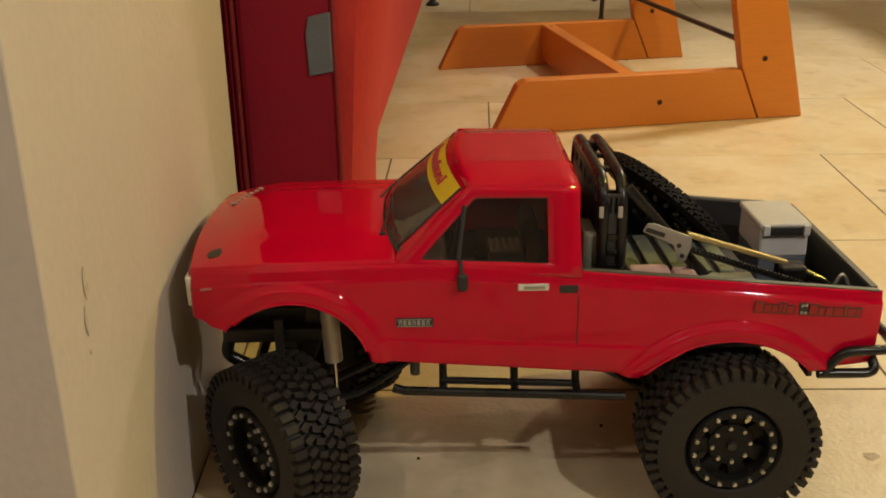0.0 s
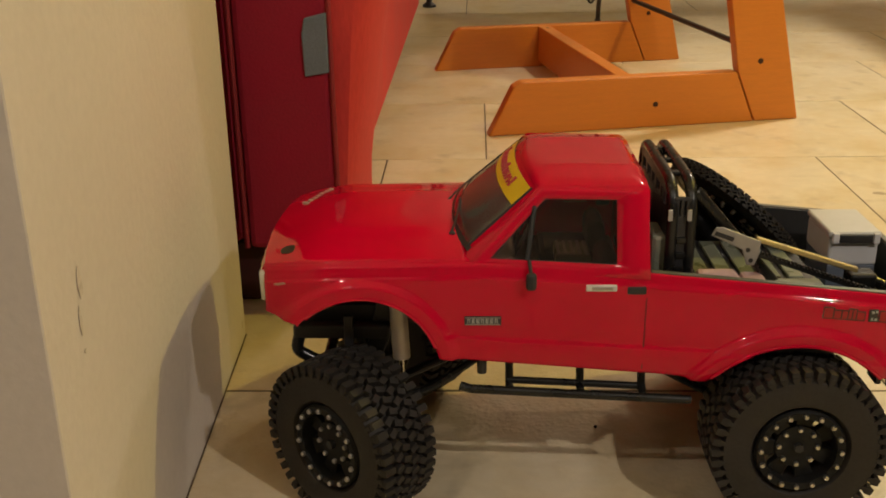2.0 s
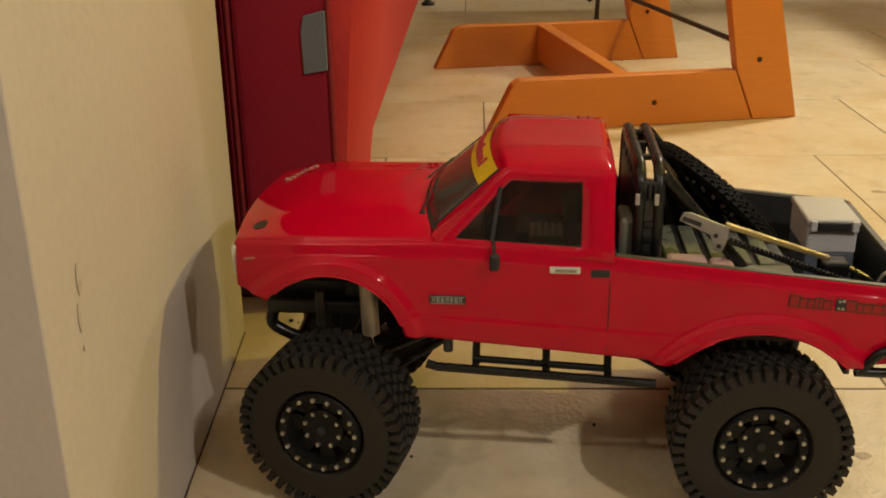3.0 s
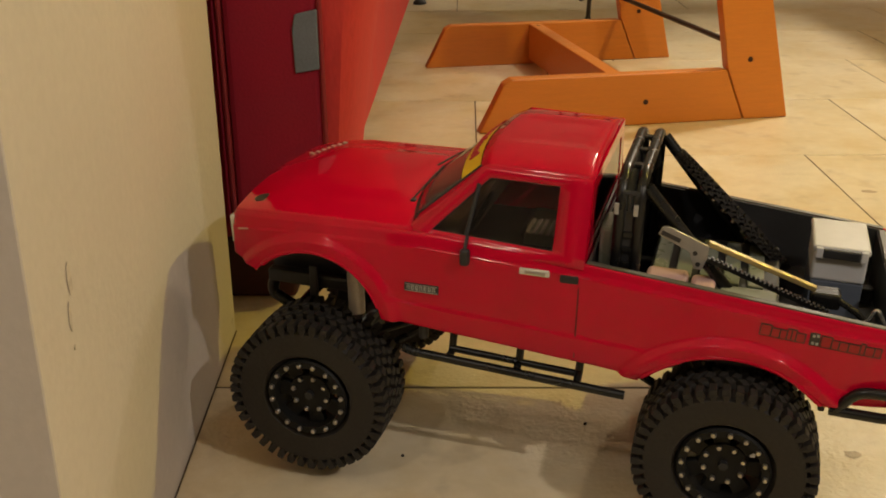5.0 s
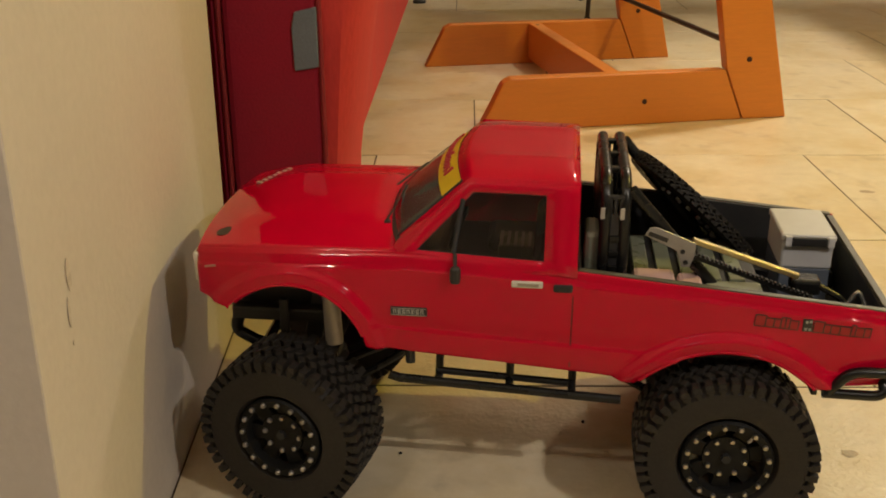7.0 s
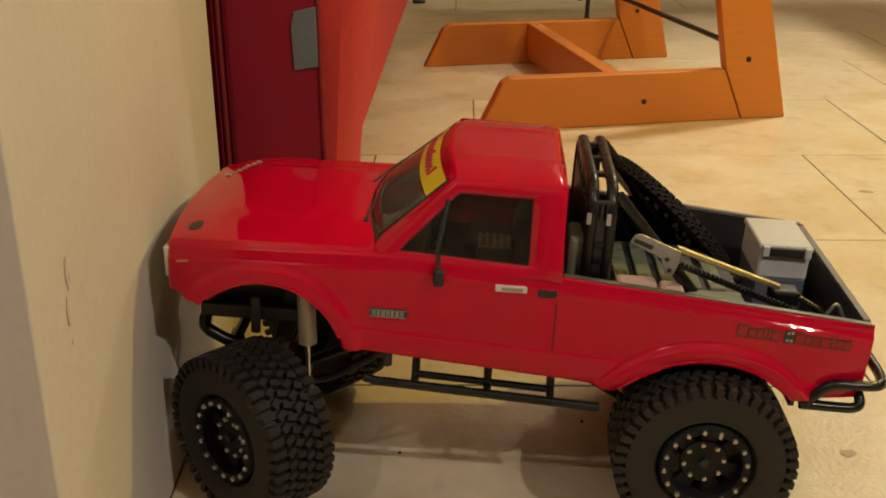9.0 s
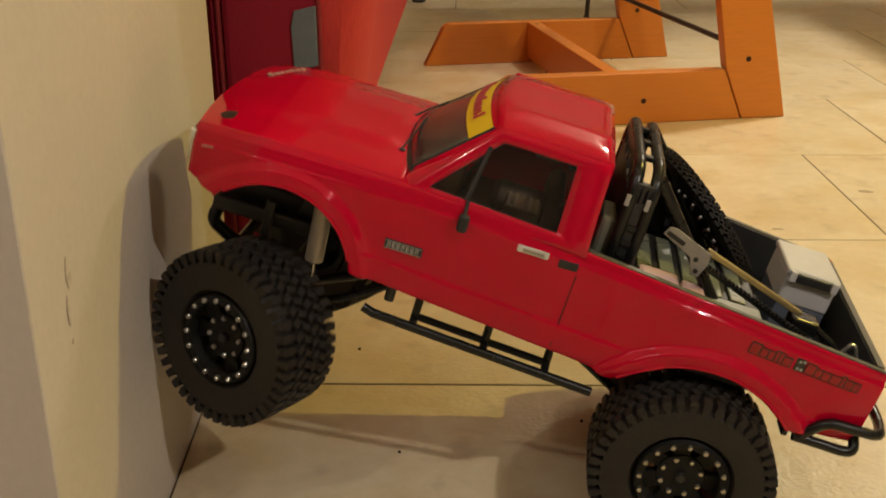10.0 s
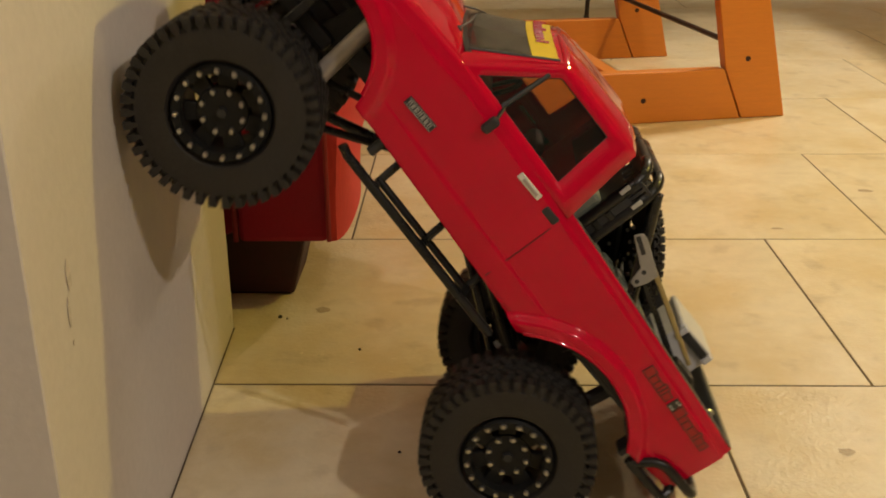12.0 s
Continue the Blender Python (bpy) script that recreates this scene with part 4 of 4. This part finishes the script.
def frame_and_sliders():
    for s in (-1, 1):
        part("chassis_rail", box((-0.330, s * 0.034 - 0.004, 0.060), (0.085, s * 0.034 + 0.004, 0.074), 0.001), BLACKPL, truck)
        # rock slider: two tubes with three struts
        y0, y1 = s * 0.0845, s * 0.0760
        part("slider_tube", tube([(-0.2150, y0, 0.0372), (-0.208, y0, 0.0350), (-0.078, y0, 0.0285), (-0.066, y0, 0.0280)], 0.0030, 10), BLACKTUBE, truck, "satin black rock slider tube", smooth=True)
        part("slider_tube", tube([(-0.1845, y1, 0.0375), (-0.0955, y1, 0.0333)], 0.0024, 10), BLACKTUBE, truck, smooth=True)
        for x in (-0.1830, -0.137, -0.097):
            part("slider_strut", tube([(x, y0, 0.0300 - (x + 0.07) * 0.05), (x, y1, 0.0355), (x, s * 0.070, 0.0560), (x, s * 0.036, 0.0640)], 0.0026, 8), BLACKTUBE, truck)
        part("body_post", tube([(-0.2010, s * 0.083, 0.060), (-0.2010, s * 0.083, 0.0465)], 0.0032, 10), BLACKPL, truck)
        # front shock
        part("shock_body", tube([(-0.2560, s * 0.067, 0.098), (-0.2535, s * 0.069, 0.050)], 0.0058, 14), SHOCK, truck, "grey shock absorber body", smooth=True)
        part("shock_shaft", tube([(-0.2535, s * 0.069, 0.050), (-0.2525, s * 0.070, 0.018)], 0.0016, 10), CHROME, truck, "bright steel shock shaft", smooth=True)
        part("shock_foot", lathe([(0.0015, -0.003), (0.0045, -0.003), (0.0045, 0.003), (0.0015, 0.003)], 12), SILVER, truck).matrix_local = pose(-0.2525, s * 0.070, 0.0150)
        # rear shock and links
        part("shock_body", tube([(0.030, s * 0.045, 0.062), (0.022, s * 0.050, 0.022)], 0.0052, 12), BLACKPL, truck)
        part("link_arm", tube([(-0.130, s * 0.026, 0.050), (-0.008, s * 0.042, -0.008)], 0.0030, 8), BLACKTUBE, truck)
        # inner fender
        rows = [[(AF[0] + 0.051 * math.cos(a), s * y, AF[1] + 0.051 * math.sin(a)) for a in [math.radians(18 + 120 * k / 16) for k in range(17)]] for y in (0.086, 0.050)]
        part("inner_fender", grid(rows), BLACKPL, truck, smooth=True)
        rows = [[(AR[0] + 0.0728 * math.cos(a), s * y, AR[1] + 0.0728 * math.sin(a)) for a in [math.radians(42 + 96 * k / 14) for k in range(15)]] for y in (0.086, 0.052)]
        part("inner_fender", grid(rows), BLACKPL, truck, smooth=True)
    # skid plate, gearbox, shafts
    part("gearbox", box((-0.170, -0.030, 0.040), (-0.110, 0.030, 0.066), 0.004), BLACKPL, truck)
    part("drive_shaft", tube([(-0.112, 0, 0.045), (-0.012, 0.002, 0.004)], 0.0035, 10), BLACKTUBE, truck)
    part("drive_shaft", tube([(-0.168, 0, 0.045), (-0.262, -0.010, 0.004)], 0.0035, 10), BLACKTUBE, truck)
    part("motor", tube([(-0.300, 0.0, 0.092), (-0.240, 0.0, 0.092)], 0.018, 16), BLACKPL, truck)
    # front bumper arms with bent stubs
    for s in (-1, 1):
        part("bumper_leg", tube(rounded([(-0.322, s * 0.050, 0.062), (-0.3265, s * 0.050, 0.046), (-0.309, s * 0.049, 0.036), (-0.300, s * 0.046, 0.036)], 0.006), 0.0042, 10), BLACKTUBE, truck, smooth=True)
        part("bumper_arm", box((-0.327, s * 0.050 - 0.005, 0.0560), (-0.262, s * 0.050 + 0.005, 0.0660), 0.002), BLACKPL, truck)
        part("lower_link", tube(rounded([(-0.2560, s * 0.058, 0.016), (-0.2400, s * 0.055, 0.0175), (-0.2150, s * 0.050, 0.0320), (-0.190, s * 0.040, 0.046)], 0.02), 0.0028, 8), BLACKTUBE, truck, smooth=True)
        part("body_bracket", box((-0.292, s * 0.060 - 0.002, 0.050), (-0.286, s * 0.060 + 0.002, 0.076), 0.001), BLACKPL, truck)
        part("shock_tower", slab([(-0.280, 0.040), (-0.268, 0.040), (-0.246, 0.096), (-0.268, 0.096)], "y", s * 0.040, s * 0.046, 0.001), BLACKPL, truck)
    part("front_bumper", tube([(-0.306, -0.046, 0.036), (-0.306, 0.046, 0.036)], 0.0038, 10), BLACKTUBE, truck, "black tubular front bumper", smooth=True)
    part("steering_servo", box((-0.318, -0.030, 0.060), (-0.292, 0.012, 0.086), 0.002), BLACKPL, truck)
    # rear bumper loop
    for s in (-1, 1):
        pts = rounded([(0.056, s * 0.089, 0.0440), (0.0895, s * 0.089, 0.0435), (0.0935, s * 0.088, 0.0470), (0.0900, s * 0.080, 0.0560)], 0.006, 5)
        part("bumper_foot", tube(pts, 0.0033, 10), BLACKTUBE, truck, smooth=True)
    pts = rounded([(0.0595, -0.089, 0.0450), (0.0700, -0.091, 0.0605), (0.1030, -0.090, 0.0605), (0.1080, -0.070, 0.0590), (0.1080, 0.070, 0.0590), (0.1030, 0.090, 0.0605), (0.0700, 0.091, 0.0605), (0.0595, 0.089, 0.0450)], 0.008, 6)
    part("rear_bumper", tube(pts, 0.0033, 10), BLACKTUBE, truck, "black tubular rear bumper", smooth=True)
    for s in (-1, 1):
        part("mud_flap", box((0.0500, s * 0.078 - 0.008, 0.040), (0.0540, s * 0.078 + 0.008, 0.052), 0.001), BLACKPL, truck)
        part("tail_light", box((0.0905, s * 0.076 - 0.006, 0.066), (0.0935, s * 0.076 + 0.006, 0.092), 0.001), LAMPRED, truck, "red tail light")


body_shell()
greenhouse()
bed()
decals()
frame_and_sliders()


# ---- wheels ----
LUGS = {}


def lug_meshes(r, w):
    """Shoulder and centre lugs of a tread, shared by all wheels of that size."""
    if (r, w) not in LUGS:
        h = w / 2
        made = []
        for lo, hi in (((-0.0026, -h * 0.20, r * 0.900), (0.0026, h * 0.20, r * 0.992)), ((-0.0024, -h * 0.140, r * 0.905), (0.0024, h * 0.140, r))):
            bm = box(lo, hi)
            for v in bm.verts:
                if v.co.z > r * 0.95:
                    v.co.x *= 0.86
                    v.co.y *= 0.92
            if not made:
                tongue = box((-0.0021, -h * 0.210, r * 0.842), (0.0021, -h * 0.13, r * 0.935))
                for v in tongue.verts:
                    if v.co.z < r * 0.86:
                        v.co.x *= 0.55
                        v.co.y = max(v.co.y, -h * 0.190)
                scrap = bpy.data.meshes.new("tongue")
                tongue.to_mesh(scrap)
                tongue.free()
                bm.from_mesh(scrap)
                bpy.data.meshes.remove(scrap)
            bmesh.ops.recalc_face_normals(bm, faces=bm.faces)
            me = bpy.data.meshes.new("lug")
            bm.to_mesh(me)
            bm.free()
            me.materials.append(RUBBER)
            made.append(me)
        LUGS[(r, w)] = made
    return LUGS[(r, w)]


def tyre_mesh(r, w):
    h = w / 2
    prof = [(r * 0.50, -h * 0.72), (r * 0.56, -h * 0.93), (r * 0.72, -h * 1.0), (r * 0.86, -h * 0.96), (r * 0.905, -h * 0.80), (r * 0.918, -h * 0.4), (r * 0.918, h * 0.4), (r * 0.905, h * 0.80), (r * 0.86, h * 0.96), (r * 0.72, h * 1.0), (r * 0.56, h * 0.93), (r * 0.50, h * 0.72)]
    return lathe(prof, 48)


def wheel(parent, r=TR, w=0.047, name="wheel", n=44):
    """A beadlock wheel on its own origin; its outer face looks towards -y."""
    h = w / 2
    hub = part(name, lathe([(0.0226, -h * 0.50), (0.0232, -h * 0.84), (r * 0.50, -h * 0.80), (r * 0.50, h * 0.8), (0.0240, h * 0.8), (0.0226, h * 0.2)], 36), RIMBLACK, parent, "black beadlock wheel with steel bolts", smooth=True)
    part("hub_disc", lathe([(0.0005, -h * 0.66), (0.0145, -h * 0.66), (0.0155, -h * 0.58), (0.0155, -h * 0.34), (0.0005, -h * 0.34)], 30), RIMBLACK, hub, smooth=True)
    part("brake_drum", lathe([(0.0005, -h * 0.34), (0.0100, -h * 0.34), (0.0120, h * 0.30), (0.0005, h * 0.30)], 20), RIMBLACK, hub, smooth=True)
    for k in range(7):
        part("spoke", slab([(-0.0048, 0.0125), (0.0048, 0.0125), (0.0062, 0.0231), (-0.0062, 0.0231)], "y", -h * 0.62, -h * 0.40, 0.0008, pose(0, 0, 0, 0, 360 / 7 * k + 12, 0)), RIMBLACK, hub)
    part("tyre", tyre_mesh(r, w), RUBBER, hub, "chunky black off-road tyre", smooth=True)
    part("rim", lathe([(0.0226, -h * 0.76), (0.0230, -h * 0.93), (0.0276, -h * 0.95), (0.0288, -h * 0.86), (0.0280, -h * 0.70)], 40), RIMBLACK, hub, "black beadlock ring", smooth=True)
    bolt = None
    for k in range(24):
        ring, a = (0.0253, 2 * math.pi * k / 16) if k < 16 else (0.0122, 2 * math.pi * (k + 0.5) / 8)
        if bolt is None:
            b = part("bolt", lathe([(0.0002, -0.0016), (0.0013, -0.0016), (0.0017, -0.0008), (0.0017, 0.0008), (0.0002, 0.0008)], 10), BOLT, hub)
            bolt = b.data
        else:
            b = new("bolt", bolt)
            b.parent = hub
        b.location = (ring * math.cos(a), -h * (0.95 if k < 16 else 0.66) - 0.0003, ring * math.sin(a))
    part("axle_nut", tube([(0, -h * 0.64, 0), (0, -h * 0.80, 0)], 0.0030, 6), BLACKPL, hub, "dull axle nut")
    shoulder, centre = lug_meshes(r, w)
    step = 360 / n
    for k in range(n):
        a = step * k
        for s in (-1, 1):
            b = new("lug", shoulder)
            b.parent = hub
            flip = pose(0, 0, 0, 0, 0, 180 if s > 0 else 0)
            b.matrix_basis = pose(0, 0, 0, 0, a + (step / 2 if s > 0 else 0), 0) @ pose(0, s * h * 0.79, 0) @ flip
        for i, u in enumerate((-0.43, -0.145, 0.145, 0.43)):
            b = new("lug", centre)
            b.parent = hub
            b.matrix_basis = pose(0, 0, 0, 0, a + step * (0.2 + 0.45 * i), 0) @ pose(0, u * h, 0, 0, 0, (30, -22, 22, -30)[i])
    return hub


near_front = wheel(truck)
near_rear = copy_thing(near_front, Matrix.Identity(4))
far_front = copy_thing(near_front, Matrix.Identity(4))
far_rear = copy_thing(near_front, Matrix.Identity(4))
spare = wheel(truck, 0.0560, 0.0085, "spare_wheel", 56)
spare.matrix_basis = pose(-0.0150, 0.048, 0.1125, 0, 43, 0) @ pose(0, 0, 0, 74, 0, 0)
for k, ob in enumerate((near_rear, far_front, far_rear)):
    ob.name = "wheel"


def axle(name):
    bm = tube([(0, -0.072, 0), (0, 0.072, 0)], 0.0055, 12)
    tube_into(bm, [(-0.012, -0.004, 0), (0.012, -0.004, 0)], [0.010, 0.014], 14)
    tube_into(bm, [(0.0, -0.020, 0.0), (0, 0.012, 0)], 0.0145, 14)
    return part(name, bm, BLACKPL, truck, "black axle housing")


front_axle, rear_axle = axle("axle"), axle("axle")

TRUCK = [  # seconds, x, y, z, roll, pitch, yaw, rear travel, front travel, heading of the front wheels
    (0, 0.1505, 0.7014, 0.0535, 0.07, 0.68, 3.31, 0.0032, 0.0002, 46),
    (0.5, 0.1494, 0.7052, 0.0577, -0.05, 1.02, 3.57, -0.0001, -0.0033, 35),
    (1, 0.1497, 0.7043, 0.0595, 0.0, 0.80, 3.95, -0.0021, -0.0039, 18),
    (1.2, 0.1612, 0.7026, 0.0594, -0.2, 0.09, 2.93, -0.0018, -0.0015, 6),
    (1.5, 0.1881, 0.6985, 0.0592, -0.95, -1.55, 0.57, -0.0016, 0.0035, 0),
    (2, 0.2015, 0.6984, 0.0500, -0.89, 0.50, 0.34, 0.0063, 0.0019, 40),
    (2.2, 0.1860, 0.6947, 0.0563, -1.91, 0.53, -2.95, 0.0003, 0.0032, 38),
    (2.5, 0.1860, 0.6947, 0.0563, -1.91, 0.53, -2.95, 0.0003, 0.0032, 24),
    (3, 0.1849, 0.6974, 0.0600, 0.20, 0.62, -3.08, -0.0019, -0.0032, 14),
    (5, 0.1836, 0.6703, 0.0576, 1.87, 2.34, -15.25, 0.0038, 0.0015, 14),
    (5.5, 0.1988, 0.6788, 0.0564, 3.14, 0.05, -13.38, 0.0082, 0.0039, 40),
    (5.7, 0.2272, 0.6678, 0.0588, 1.93, 0.20, -11.96, 0.0030, 0.0005, 32),
    (6, 0.2343, 0.6650, 0.0594, 1.63, 0.24, -11.61, 0.0017, -0.0004, 6),
    (6.3, 0.2315, 0.6657, 0.0593, 1.47, 0.22, -11.32, 0.0017, -0.0000, -25),
    (6.5, 0.2066, 0.6715, 0.0582, 0.06, 0.02, -8.77, 0.0019, 0.0032, -4),
    (7, 0.1701, 0.6793, 0.0565, 1.23, 0.67, -5.17, 0.0038, -0.0003, 17),
    (9, 0.1500, 0.6747, 0.0524, 1.29, 3.60, -1.93, 0.0079, -0.0067, 42),
    (9.5, 0.1505, 0.6737, 0.0545, 1.84, 3.50, -2.03, 0.0075, -0.0071, 43),
    (9.7, 0.1498, 0.6724, 0.0548, 1.81, 4.51, -2.37, 0.0072, -0.0067, 42),
    (9.9, 0.1445, 0.6631, 0.0564, 1.62, 11.53, -4.78, 0.0048, -0.0038, 38),
    (10, 0.1411, 0.6572, 0.0575, 1.50, 16.04, -6.34, 0.0032, -0.0019, 32),
    (10.5, 0.1381, 0.6515, 0.0572, 1.53, 18.43, -7.47, 0.0007, -0.0027, 19),
    (11, 0.1372, 0.6493, 0.0551, 0.31, 18.94, -8.36, 0.0035, -0.0019, 8),
    (11.5, 0.1281, 0.6473, 0.0561, 0.27, 23.80, -9.98, 0.0025, 0.0066, -4),
    (11.6, 0.1227, 0.6492, 0.0564, 0.18, 25.41, -9.59, 0.0018, 0.0045, -3),
    (11.7, 0.0949, 0.6592, 0.0578, -0.28, 33.71, -7.58, -0.0016, 0.0001, -2),
    (11.8, 0.0634, 0.6705, 0.0595, -0.80, 43.09, -5.31, -0.0056, 0.0019, -2),
    (11.9, 0.0491, 0.6757, 0.0603, -1.03, 47.37, -4.27, -0.0074, 0.0027, -1),
    (12, 0.0383, 0.6796, 0.0609, -1.21, 50.59, -3.49, -0.0087, 0.0034, 0),
]


def motions():
    """The truck rolls to the wall, turns, and climbs it; its wheels steer and spin."""
    base, spins = [], {ob: [] for ob in (near_front, far_front, near_rear, far_rear)}
    fa, ra = [], []
    for t, x, y, z, rx, ry, rz, sr, sf, head in TRUCK:
        m = pose(x, y, z, rx, ry, rz)
        base.append((t, m))
        hub = m @ Vector((-WB, 0, sf))
        climb = max(0, hub.z - TR)
        turn_r = math.degrees(x / TR)
        turn_f = math.degrees((hub.x - climb) / TR)
        steer = -(head + rz)
        for ob, hx, sgn, s, turn, st in ((near_front, -WB, -1, sf, turn_f, steer), (far_front, -WB, 1, sf, turn_f, steer),
                                         (near_rear, 0, -1, sr, turn_r, 0), (far_rear, 0, 1, sr, turn_r, 0)):
            q = pose(hx, sgn * (TRACK - KING), s - 0.0014, 0, 0, st) @ pose(0, sgn * KING, 0, 0, turn - ry, 0)
            if sgn > 0:
                q = q @ pose(0, 0, 0, 0, 0, 180)
            spins[ob].append((t, q))
        fa.append((t, pose(-WB, 0, sf)))
        ra.append((t, pose(0, 0, sr)))
    walk(truck, base)
    for ob, rows in spins.items():
        walk(ob, rows)
    walk(front_axle, fa)
    walk(rear_axle, ra)


tiles()
motions()
